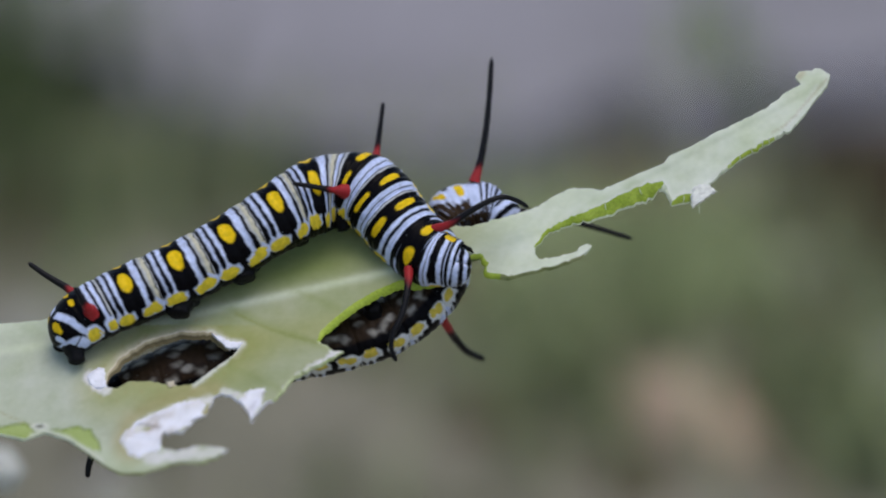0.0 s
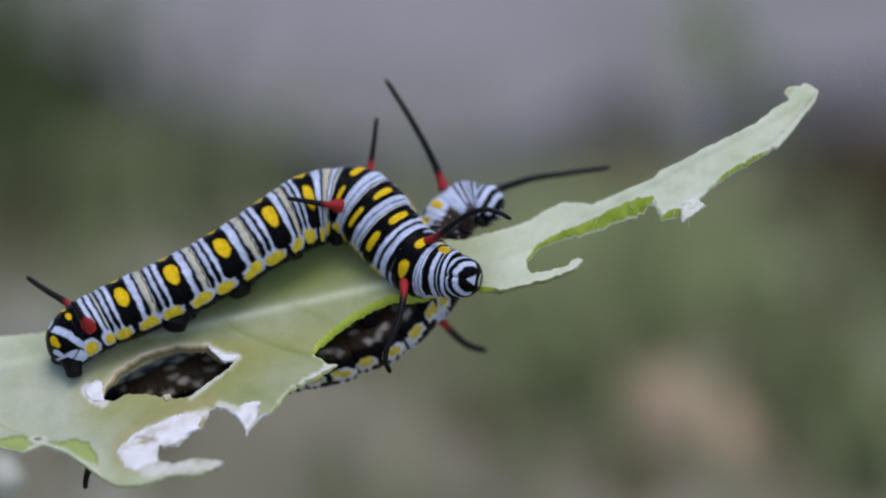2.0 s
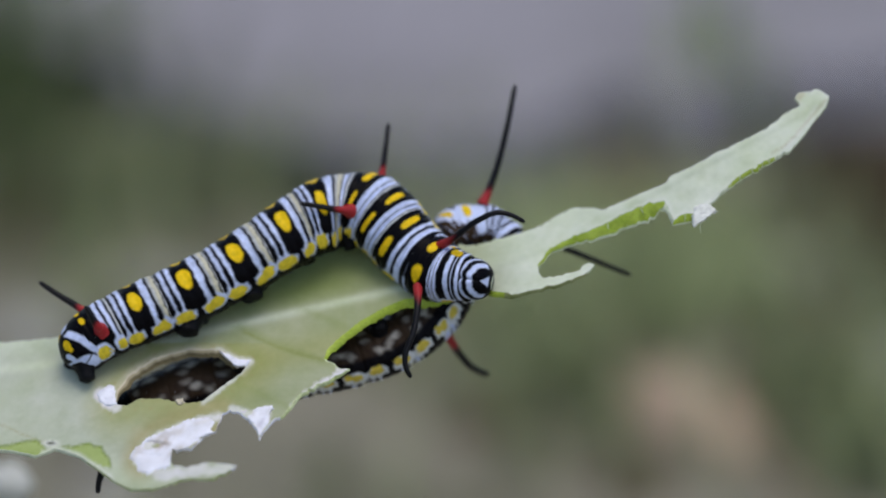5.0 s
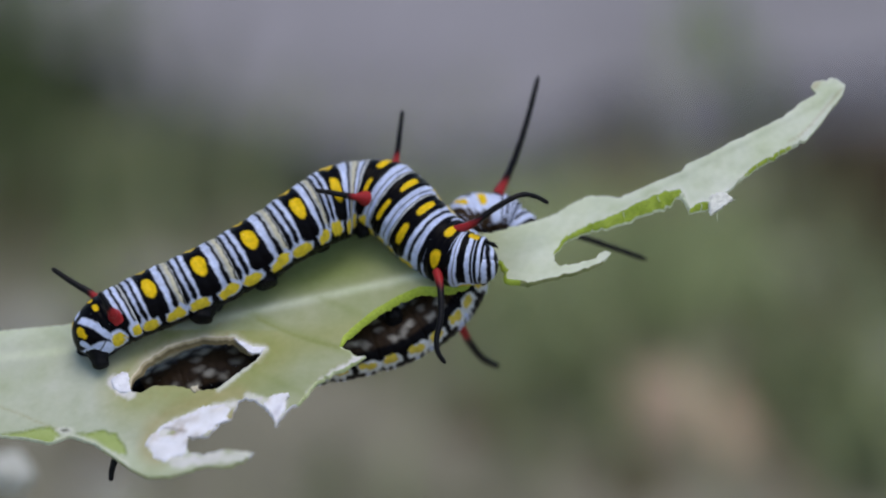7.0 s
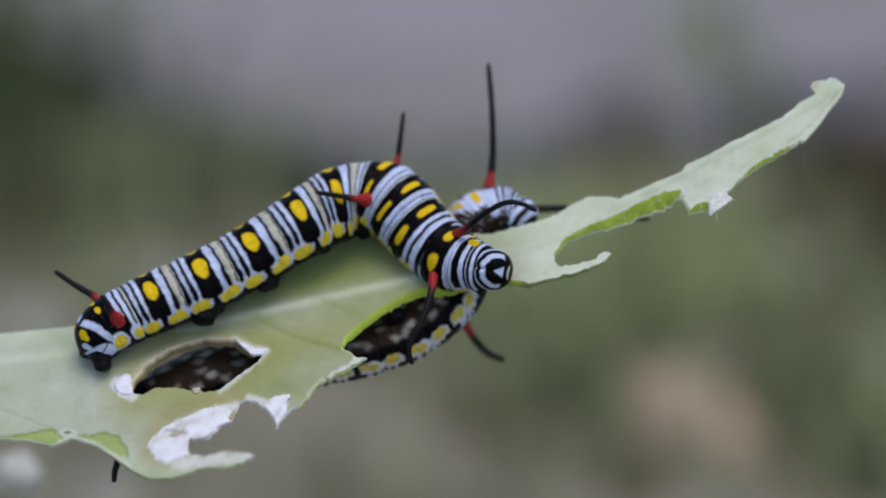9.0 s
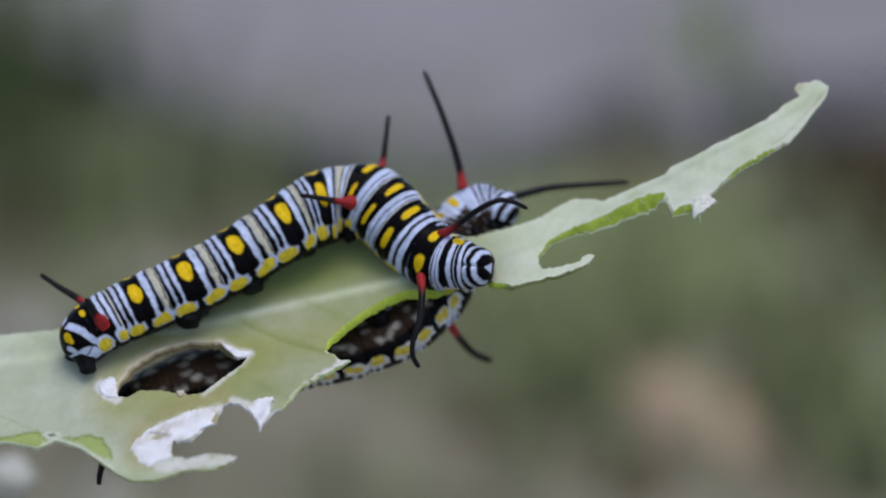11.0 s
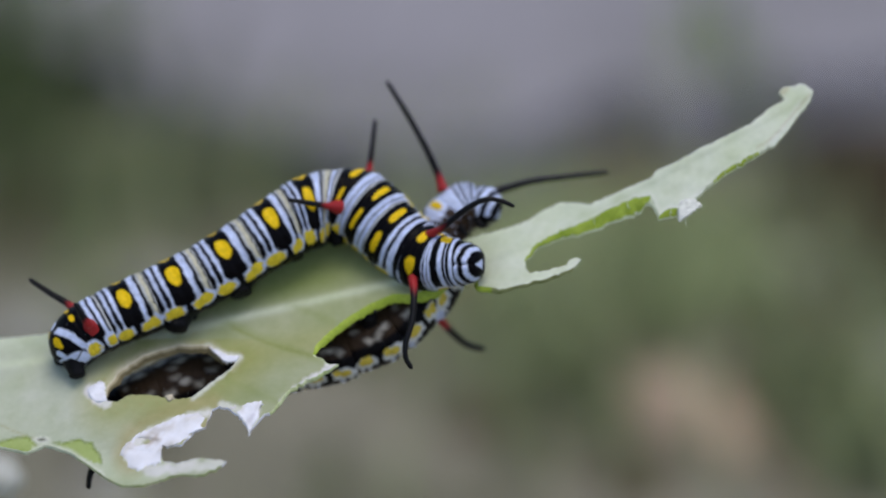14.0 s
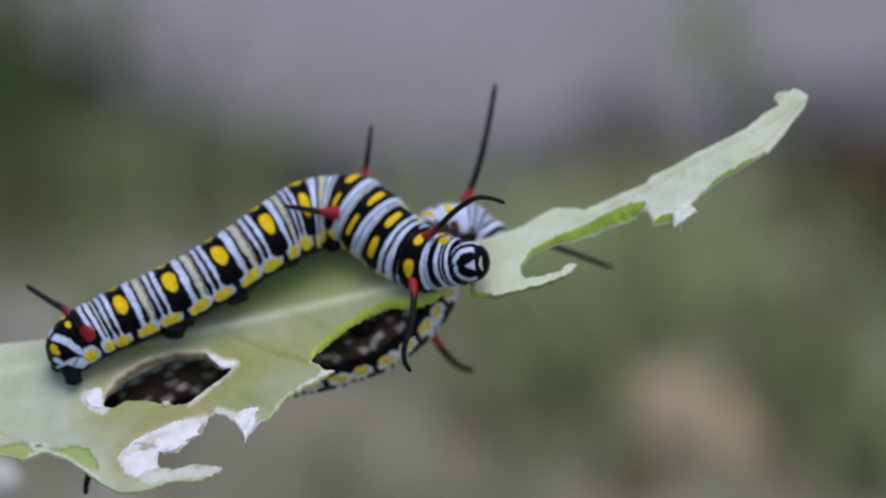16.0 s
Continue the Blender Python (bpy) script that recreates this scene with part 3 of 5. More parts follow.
    paper = np.maximum(paper, 0.9 * np.clip((0.34 + 0.15 * wob(v2[:, 0] * 3, v2[:, 1] * 2, 11) - line_distance(v2, spur)) * 6, 0, 1))
    lobe = np.array([(-27.36, -15.15), (-25.48, -15.91), (-23.44, -16.27), (-21.08, -15.83)])
    c = paint(c, np.clip(1.3 - line_distance(v2, lobe) / 1.1, 0, 1) * 0.6, np.array((0.62, 0.68, 0.50)))
    c = paint(c, np.clip(1.2 - line_distance(v2, torn_low[1:]) / 0.6, 0, 1) * 0.5, np.array((0.76, 0.76, 0.74)))
    # greener skin laid bare along the lower margin, bordered by a dark line
    for poly in ([(-36.79, -14.17), (-34.42, -13.87), (-33.15, -13.58), (-32.28, -13.5), (-31.63, -13.98), (-31.17, -14.63), (-32.07, -14.75), (-33.43, -14.48), (-36.74, -14.41)], [(-30.12, -13.97), (-29.32, -13.96), (-28.71, -13.79), (-28.01, -13.66), (-27.62, -13.9), (-27.08, -13.89), (-26.85, -14.33), (-26.35, -14.73), (-26.13, -15.37), (-27.36, -15.15), (-29.18, -14.29)]):
        poly = np.array(poly)
        c = paint(c, inside(poly, v2) * 0.92, np.array((0.42, 0.52, 0.16)))
        c = paint(c, np.clip(1.35 - line_distance(v2, poly[:9]) / 0.11, 0, 1) * 0.75, np.array((0.20, 0.28, 0.04)))
    low_edge = line_distance(v2, torn[-140:])
    c = paint(c, np.clip(1.3 - low_edge / 0.22, 0, 1) * (v2[:, 0] > -31.8) * (v2[:, 0] < -22) * 0.85, np.array((0.74, 0.76, 0.68)))
    c = paint(c, paper, np.array((0.84, 0.82, 0.85)))
    above = np.clip(1 - to_hole / 0.55, 0, 1) * (v2[:, 1] > np.interp(v2[:, 0], [-27, -17], [-10.4, -8.6]))
    c = paint(c, above * 0.8 * (1 - paper), np.array((0.70, 0.65, 0.51)))
    tan = np.clip(1 - np.abs(line_distance(v2, torn_white) - 0.9) / 1.0, 0, 1) * 0.65
    c = paint(c, tan * (1 - paper), np.array((0.52, 0.44, 0.24)))
    near_tear = np.exp(-(np.minimum(to_hole, line_distance(v2, torn_white)) / 1.6) ** 2)
    c = paint(c, np.clip(wob(v2[:, 0] * 2.3, v2[:, 1] * 2.9, 21) * 2 - 0.7, 0, 1) * near_tear * (1 - paper) * 0.45, np.array((0.46, 0.36, 0.17)))
    # the dark of a small hole painted on, with its white rim
    pinhole = np.hypot((v2[:, 0] + 31.15) / 0.34, (v2[:, 1] + 13.72) / 0.13)
    c = paint(c, np.clip(2.6 - pinhole, 0, 1) * 0.8, np.array((0.78, 0.78, 0.74)))
    c = paint(c, np.clip(1.4 - pinhole, 0, 1) * 0.9, np.array((0.05, 0.06, 0.03)))
    c = paint(c, np.clip(1.5 - np.hypot((v2[:, 0] + 37.3) / 0.5, (v2[:, 1] + 13.3) / 0.6), 0, 1) * 0.7, np.array((0.55, 0.36, 0.24)))
    edge_white = np.clip(1.2 - line_distance(v2, np.vstack([tip, bit[:70]])) / (0.34 + 0.10 * wob(v2[:, 0] * 1.7, v2[:, 1] * 1.3, 14)), 0, 1) * 0.8
    strip = np.clip((v2[:, 0] - 3) / 3, 0, 1)
    # pale upper margin, with the ridge's highlight painted in
    c = paint(c, np.clip(1.25 - line_distance(v2, up[60:]) / (0.30 + 0.12 * wob(v2[:, 0] * 1.1, v2[:, 1], 15)), 0, 1) * strip * 0.7, np.array((0.80, 0.84, 0.74)))
    # light and dark line along the midline paint the relief of a crease
    c = paint(c, np.exp(-((d - 0.25 - 0.3 * wob(v2[:, 0] * 0.3, 0 * d, 2)) / 0.22) ** 2) * strip * 0.35, np.array((0.80, 0.84, 0.72)))
    c = paint(c, np.exp(-((d + 0.35) / 0.25) ** 2) * strip * 0.25, np.array((0.50, 0.57, 0.40)))
    c = paint(c, np.clip(wob(v2[:, 0] * 0.8, v2[:, 1] * 1.7, 31) - 0.25, 0, 1) * strip * 0.12, np.array((0.56, 0.63, 0.45)))
    c = paint(c, np.clip(1.2 - line_distance(v2, np.array([(29.55, 12.9), (28.54, 11.35), (27.59, 10.18), (26.66, 9.18)])) / 0.22, 0, 1) * 0.8, np.array((0.84, 0.85, 0.84)))
    c = paint(c, edge_white, np.array((0.82, 0.84, 0.79)))
    fold = np.array([(30.3, 13.4), (29.5, 12.5), (28.7, 11.6), (27.8, 10.6), (26.9, 9.7), (25.9, 9.15)])
    c = paint(c, np.exp(-(line_distance(v2, fold) / (0.09 + 0.03 * wob(v2[:, 0] * 3, v2[:, 1] * 2, 25))) ** 2) * 0.55, np.array((0.56, 0.51, 0.33)))
    c = paint(c, np.clip(1.4 - line_distance(v2, np.array([(28.1, 13.5), (28.5, 13.95)])) / 0.25, 0, 1) * 0.6, np.array((0.60, 0.52, 0.34)))
    # the sheet, its underside and the cut between them
    w = leaf_depth(v2[:, 0], v2[:, 1]) + 0.05 * wob(v2[:, 0] * 0.43, v2[:, 1] * 0.61, 4) + 0.12 * paper * wob(v2[:, 0] * 1.1, v2[:, 1] * 1.3, 5)
    w = w + 0.16 * np.exp(-(d / 0.5) ** 2) + strip * (0.07 * wob(v2[:, 0] * 0.5, v2[:, 1] * 0.7, 17) + 0.012 * wob(v2[:, 0] * 2.7, v2[:, 1] * 3.1, 18))
    top = np.c_[v2, w]
    nrm = np.array((0.0, 0.69, 0.72))
    bottom = top - nrm * 0.30
    shift = np.zeros((len(v2), 2))
    for poly, start, kinds, sign in ((outer, 0, kind, 1), (hole, n0, np.full(n1, 4), -1)):
        tang = np.roll(poly, -1, 0) - np.roll(poly, 1, 0)
        nn = np.c_[-tang[:, 1], tang[:, 0]]
        nn /= np.maximum(np.hypot(*nn.T), 1e-6)[:, None]
        if inside(poly, poly[:1] + nn[:1] * 0.05)[0] == (sign > 0):
            nn = -nn
        for axis in (0, 1):
            nn[:, axis] = np.convolve(np.r_[nn[-4:, axis], nn[:, axis], nn[:4, axis]], np.ones(9) / 9, "valid")
        u, v = poly.T
        wide = np.full(len(poly), 0.05)
        bite = (kinds == 2) & (u > 7.2) & (u < 17.6) & (v > -0.3 + 0.25 * (u - 7.2))
        wide[bite] = np.interp(u[bite], [7.2, 9, 10.4, 12.2, 14.5, 16.2, 17.1], [0.2, 0.42, 0.6, 0.95, 1.15, 1.4, 1.1])
        wide[(kinds == 2) & (u > 22.2) & (u < 26.4) & (nn[:, 1] < 0.2)] = 0.28
        wide[(kinds == 2) & (u > 18.1) & (u < 19.5)] = 1.0
        left = (kinds == 2) & (u < 1.2) & (nn[:, 1] < 0.2)
        wide[left] = np.interp(u[left], [-9.7, -5, -2.5, 0, 1.2], [0.48, 0.55, 0.66, 0.74, 0.5])
        wide[(kinds == 2) & (u > 2) & (u < 5.2)] = 0.42
        wide[(kinds == 2) & (u > 4.9) & (u < 11.2) & (v < -0.9 + 0.17 * (u - 5))] = 0.13
        wide[(kinds == 4) & (nn[:, 1] < -0.3)] = 0.55
        wide[(kinds == 3) & (u > -13) & (u < -8)] = 0.2
        wide[(kinds == 3) & (u < -27.5) & (nn[:, 1] < 0.2)] = 0.12
        wide = np.convolve(np.r_[wide[-3:], wide, wide[:3]], np.ones(7) / 7, "valid")
        wide *= 1 + (0.22 if sign > 0 else 0.08) * wob(u * 3.0, v * 2.0, 3)
        shift[start:start + len(poly)] = nn * wide[:, None]
    nb = n0 + n1
    lower = top[:nb] + np.c_[shift[:nb], 0.15 * np.hypot(*shift[:nb].T)] - nrm * 0.16
    bottom[:nb] = lower - nrm * 0.05
    n = len(v2)
    under = np.broadcast_to(np.array((0.40, 0.46, 0.30)), (n, 3))
    a2 = v2[tri]
    area = (a2[:, 1, 0] - a2[:, 0, 0]) * (a2[:, 2, 1] - a2[:, 0, 1]) - (a2[:, 1, 1] - a2[:, 0, 1]) * (a2[:, 2, 0] - a2[:, 0, 0])
    tri[area < 0] = tri[area < 0][:, ::-1]
    link("blade", np.vstack([top, bottom]), list(tri) + list(tri[:, ::-1] + n), [LEAF], leaf, np.vstack([c, under]))
    # bitten rim, in a few pieces along the margin
    for start, poly in ((0, outer), (n0, hole)):
        if start:
            cls = np.full(len(poly), 3)
        else:
            fu, fv = poly.T
            fresh = (fu < 5.0) | ((fu > 7.2) & (fu < 17.6) & (fv > -0.3 + 0.25 * (fu - 7.2))) | ((fu > 18.2) & (fu < 19.6)) | ((fu > 22.4) & (fu < 26.2))
            below = (fu > 4.6) & (fu < 11.2) & (fv < -0.9 + 0.17 * (fu - 5))
            cls = np.where(kind < 1.5, 0, np.where(kind < 2.5, np.where(below, 5, np.where(fresh, 1, 0)), np.where((poly[:, 0] > -13) | ((poly[:, 0] > -28) & (fv < np.interp(fu, [-28, -22, -20, -16], [-14.2, -15.3, -15.7, -15.1]))), 4, np.where(poly[:, 0] > -28, 2, 0))))
        cuts = [0] + [i for i in range(1, len(poly)) if cls[i] != cls[i - 1]] + [len(poly)]
        for s, e in zip(cuts[:-1], cuts[1:]):
            idx = np.arange(s, e + 1) % len(poly) + start
            a, b = top[idx] + nrm * 0.004, bottom[idx]
            rows = 9 if start else 4
            t = (np.linspace(0, 1, rows) if start else np.array((0, 0.4, 0.90, 1.0)))[:, None, None]
            bulge = np.sin(np.linspace(0, math.pi, rows))[:, None, None] * (0.02 if start else 0.10) * nrm
            lump = 1 + (0.04 if start else 0.22) * wob(idx * 0.37, idx * 0.83, 2)[None, :, None]
            v = a[None] * (1 - t) + b[None] * t + bulge * lump
            name = ("leaf_margin", "bitten_rim", "torn_rim", "hole_rim", "bitten_rim", "bitten_rim")[cls[s]]
            thread = PALE if poly[s % len(poly), 0] > 5 else FLESH
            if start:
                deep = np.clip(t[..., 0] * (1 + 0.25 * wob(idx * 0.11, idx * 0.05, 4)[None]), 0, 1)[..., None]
                # tan dried rim, darkened inwards: shade of the hole's wall painted in
                rim_stain_shade = np.array((0.76, 0.71, 0.59)) * np.clip(1 - deep * 4, 0, 1) + np.array((0.50, 0.44, 0.29)) * np.clip(1 - np.abs(deep - 0.3) * 3, 0, 1) + np.array((0.17, 0.14, 0.075)) * np.clip(deep * 2 - 0.6, 0, 1)
                link(name, v.reshape(-1, 3), grid_faces(rows, len(idx), False), [LIP], leaf, rim_stain_shade.reshape(-1, 3))
                continue
            layers = np.repeat([0, 0, 1], len(idx) - 1)
            link(name, v.reshape(-1, 3), grid_faces(rows, len(idx), False), [(PALE, FLESH, PAPER, PALE, FADED, OLIVE)[cls[s]], (PALE, thread, PAPER, PALE, FADED, OLIVE)[cls[s]]], leaf, face_mats=layers)
    # midrib under the blade and the stalk that runs out to the plant
    u = np.linspace(-53, 26, 120)
    v = midline(u)
    r = np.interp(u, [-53, -40, -5, 10, 26], [1.1, 0.85, 0.55, 0.35, 0.12])
    q = np.c_[u, v, leaf_depth(u, v)] - nrm * (r * 0.75 + 0.30)[:, None]
    ang = np.linspace(0, 2 * math.pi, 12, endpoint=False)
    ringv = q[:, None] + r[:, None, None] * (np.array((0, 0.72, -0.69)) * np.cos(ang)[None, :, None] + nrm * np.sin(ang)[None, :, None])
    link("midrib", ringv.reshape(-1, 3), grid_faces(120, 12), [STEM], leaf)
    return leaf


def flake(leaf, outline, lift, seed, mat=PAPER, label="white dried flake of leaf skin", curl=0.18, hollow=(), rough=0.045, crease=1.0, stains_and_shade=()):
    """A thin curled and wrinkled scrap of dried skin on the margin."""
    pts = ragged(list(outline) + [outline[0]], 0.14, rough, seed)[:-1]
    ctr = pts.mean(0)
    n, rows = len(pts), 16
    t = np.linspace(1, 0, rows)[:, None, None]
    soft = np.stack([np.convolve(np.r_[pts[-4:, i], pts[:, i], pts[:4, i]], np.ones(9) / 9, "valid") for i in (0, 1)], 1)
    v2 = ctr + ((soft - ctr)[None] * (1 - t ** 8) + (pts - ctr)[None] * t ** 8) * t
    x, y = v2[..., 0], v2[..., 1]
    w = leaf_depth(x, y) + lift + crease * (0.10 * wob(x * 1.2, y * 1.3, seed) + 0.06 * np.abs(wob(x * 2.0, y * 2.6, seed + 3)) + 0.015 * wob(x * 6.0, y * 7.0, seed + 9))
    w = w - (lift + curl) * np.clip((t[..., 0] - 0.80) / 0.20, 0, 1) ** 2 + curl * np.clip(wob(x * 0.9, y * 1.1, seed + 5), -0.5, 1)
    for cx, cy, rx, ry, deep in hollow:
        d = np.hypot((x - cx) / rx, (y - cy) / ry)
        w = w - deep * np.exp(-d ** 2) + 0.5 * deep * np.exp(-((d - 1.5) / 0.4) ** 2)
    top = np.concatenate([v2, w[..., None]], -1)
    low = top - np.array((0, 0.69, 0.72)) * 0.05
    v = np.concatenate([top[::-1], low]).reshape(-1, 3)
    c = np.broadcast_to(np.array((0.83, 0.83, 0.90)), (len(v), 3)).copy()
    # tan stains, and shade of folds and pocket painted into the colour
    for line, width, amount, colour in stains_and_shade:
        away = line_distance(v[:, :2], np.array(line)) / (width * (1 + 0.5 * wob(v[:, 0] * 2.2, v[:, 1] * 2.6, seed + 1)))
        c = paint(c, np.exp(-away ** 2) * amount, np.array(colour))
    link("dried_flake", v, grid_faces(rows * 2, n), [STAINED_SHADED if stains_and_shade else mat], leaf, c if stains_and_shade else None, label=label)


leaf = build_leaf()
flake(leaf, [(19.5, 4.83), (20.46, 5.18), (20.99, 5.31), (20.92, 4.87), (21.5, 4.5), (20.93, 4.28), (20.12, 3.57), (19.5, 3.2), (19.4, 4.0)], 0.12, 21, CREAMY, crease=0.25)
flake(leaf, [(-27.99, -9.76), (-27.05, -9.24), (-26.14, -9.32), (-26.34, -10), (-26.07, -10.84), (-27.05, -10.94), (-27.64, -10.52)], 0.15, 23)
flake(leaf, [(-18.29, -6.61), (-17.37, -6.87), (-16.54, -7.3), (-15.55, -7.29), (-15.88, -7.81), (-16.77, -7.9), (-17.53, -7.22)], 0.3, 24)
flake(leaf, [(-21.46, -10.34), (-20.85, -10.21), (-20.64, -10.54), (-21.01, -10.88), (-21.29, -10.75)], 0.3, 25, RIM, "small brown scrap of dried leaf skin")
flake(leaf, [(-16.44, -10.95), (-15.49, -11.05), (-14.55, -10.81), (-13.6, -10.53), (-13.55, -10.95), (-13.87, -11.23), (-13.79, -11.98), (-14.14, -12.48), (-14.46, -12.72), (-14.65, -13.25), (-14.82, -12.48), (-15.06, -11.98), (-15.49, -11.87), (-15.76, -11.42), (-16.36, -11.23)], 0.12, 26, rough=0.075,
      stains_and_shade=(([(-14.6, -12.2), (-14.3, -11.7)], 0.22, 0.5, (0.50, 0.48, 0.55)), ([(-16.4, -11.1), (-15.3, -11.2)], 0.2, 0.5, (0.66, 0.60, 0.48)), ([(-13.8, -11.0), (-13.85, -11.8)], 0.15, 0.4, (0.62, 0.58, 0.52))))
flake(leaf, [(-24.77, -14.5), (-24, -13.47), (-23.37, -13.05), (-22.1, -12.42), (-20.39, -11.78), (-17.77, -11.43), (-17.94, -11.96), (-18.34, -12.37), (-18, -12.69), (-18.95, -12.91), (-19.41, -13.6), (-20.38, -14.1), (-21.85, -14), (-21.96, -14.65), (-21.21, -15.4), (-22.21, -15.54), (-23.05, -15.87), (-23.96, -15.69), (-24.6, -15.18)], 0.16, 27, hollow=((-23.0, -13.75, 1.1, 0.3, 0.18),), rough=0.075,
      stains_and_shade=(([(-23.9, -14.15), (-23.0, -13.55), (-22.1, -13.0), (-20.75, -12.62)], 0.30, 0.55, (0.52, 0.47, 0.42)), ([(-22.5, -13.75), (-21.9, -13.5)], 0.30, 0.75, (0.40, 0.31, 0.22)),
              ([(-21.5, -14.3), (-20.7, -13.85)], 0.22, 0.5, (0.48, 0.42, 0.34)), ([(-24.5, -14.9), (-23.9, -13.6)], 0.14, 0.45, (0.60, 0.53, 0.42)), ([(-19.6, -12.1), (-18.4, -11.7)], 0.2, 0.4, (0.62, 0.57, 0.50))))

# ---- the caterpillar on top of the leaf ----
# rows: u, v, w, radius, direction of the back
TOP_SPINE = [(-30.48, -7.57, 2.2, 1.2, -0.5, 0.6, 0.5), (-29.43, -6.6, 2, 2.05, -0.4, 0.8, 0.5), (-27.91, -5.28, 1.7, 2.35, -0.3, 0.84, 0.5), (-24.59, -3.69, 1.1, 2.5, -0.25, 0.84, 0.5), (-20.58, -1.96, 0.6, 2.6, -0.25, 0.84, 0.5), (-16.65, 0.18, 0, 2.62, -0.25, 0.84, 0.5), (-12.95, 2.52, -0.8, 2.78, -0.25, 0.84, 0.5), (-10.3, 4.05, -2, 3.05, -0.1, 0.8, 0.55), (-6.75, 4.72, -2.9, 3.1, 0.12, 0.5, 0.85), (-4.88, 3.6, -1.8, 2.95, 0, 0.2, 0.97), (-3.45, 1.78, -1, 2.82, -0.05, 0.15, 0.98), (-1.25, -0.34, 0.4, 2.62, 0, 0.15, 0.98), (0.35, -0.89, 1.8, 2.1, 0.1, 0.3, 0.95), (1.59, -1.2, 2.4, 1.75, 0.1, 0.3, 0.95)]


def build_caterpillar(name, spine, label, pale=False, lean=None, bent={}):
    """Twelve rings from tail to neck. Returns the thing and its rings by number."""
    cat = tagged(empty(name), label, "caterpillar", "caterpillars on the leaf")
    rings = {}
    for k in range(1, 13):
        if k == 1:
            rings[k] = ring("tail_ring", cat, spine, k, 0.0, 1.5, lambda f, a: tail_bands(f, a, 1), lean)
        elif k == 2:
            rings[k] = ring("horn_ring", cat, spine, k, 1.5, 2.5, lambda f, a: horn_ring_bands(f, a, 2), lean)
        elif k in (11, 12) or (pale and k == 10):
            rings[k] = ring("body_ring", cat, spine, k, k - 0.5, 12.85 if k == 12 else k + 0.5, lambda f, a, k=k: fore_bands(f, a, k, k == 12, pale), lean, 0.25 if k == 12 else 0.05)
        else:
            rings[k] = ring("body_ring", cat, spine, k, k - 0.5, k + 0.5, lambda f, a, k=k: abdomen_bands(f, a, k * 1.37, True, (k > 7) + (k > 9), 1.5 if k in (7, 8) else 1.0, 0.74 if pale else 1.0, bent.get(k, 0)), lean)
    return cat, rings


striped, rings_a = build_caterpillar("caterpillar", TOP_SPINE, "black, white and yellow banded caterpillar arched on top of the leaf",
                                     lean={6: (0.86, 0.47, -0.2), 7: (0.93, 0.24, -0.22), 8: (0.83, -0.40, 0.36), 9: (0.62, -0.68, 0.37)}, bent={7: 8, 8: 20, 9: 8, 10: 14})
head_a = head_capsule(striped, (2.03, -1.37, 2.9), (0.42, -0.14, 0.9), (-0.95, 0.2, 0.35), 1.6)
low_a = filament(rings_a[11], [(-2.66, -1.55, 2.2), (-2.73, -2.95, 3.6), (-3.16, -5.01, 4.4), (-3.86, -6.63, 4.8), (-3.99, -7.77, 4.8), (-3.6, -8.74, 4.6)], 0.31, 0.19, 0.16, 0.08)
right_a = filament(rings_a[11], [(-0.89, 1.46, 1.6), (0.71, 2.03, 2.6), (2.7, 3.27, 2.8), (4.47, 4.03, 2.6), (5.67, 3.85, 2.2), (6.74, 3.24, 1.8)], 0.30, 0.17, 0.2)
filament(rings_a[8], [(-7.77, 4.56, -0.2), (-8.9, 4.67, 1), (-10.39, 4.93, 1.6), (-11.79, 5.14, 2)], 0.30, 0.17, 0.36, 0.36)
filament(rings_a[8], [(-5.48, 7.07, -4.4), (-5.26, 8.12, -4.6), (-5.04, 9.8, -4.8), (-4.81, 11.76, -5)], 0.30, 0.17, 0.34, 0.3)
filament(rings_a[2], [(-28.65, -3.87, 1), (-29.67, -3.07, 0.6), (-31.18, -2.19, 0.2), (-32.77, -1.12, 0)], 0.36, 0.2, 0.3)
filament(rings_a[2], [(-27.45, -4.95, 3.5), (-27.6, -4.6, 4.5), (-28.05, -3.85, 5.0), (-28.6, -2.95, 5.2)], 0.5, 0.11, 0.5, 0.45)
for k, top, foot in ((4, ((-20.71, -3.96, 1.2)), ((-20.75, -5.37, 1.9))), (5, ((-15.87, -1.65, 0.4)), ((-15.54, -2.58, 0.8))), (6, ((-11.38, 0.94, -1)), ((-11.1, 0.31, -0.8))), (7, ((-8.3, 2.7, -2.2)), ((-7.7, 1.4, -2.0)))):
    proleg(rings_a[k], top, foot, 0.84 if k < 6 else 0.55)
    if k < 6:
        proleg(rings_a[k], (top[0] + 0.3, top[1] + 0.5, top[2] - 1.9), (foot[0] + 0.3, foot[1] + 1.3, foot[2] - 2.2), 0.6)
proleg(rings_a[1], (-28.93, -7.3, 2.6), (-28.51, -9.05, 3.2), 0.62)
proleg(rings_a[1], (-29.87, -6.85, 1.2), (-30.18, -8.06, 0.8), 0.55)
for k, rows in ((10, [(-3.74, 0.04, 0.4), (-3.47, -1.29, 0.8), (-2.93, -2.09, 1.2)]), (11, [(-1.73, -1.96, 1.2), (-1.42, -2.71, 1.3), (-0.89, -2.89, 1.3)]), (12, [(0.71, -2.17, 2.2), (1.06, -2.88, 2), (1.51, -2.97, 1.8)]), (12, [(1.38, 0.04, 1.8), (2.4, 0.04, 1.4), (2.93, -0.31, 1.2)])):
    leg(rings_a[k], rows)

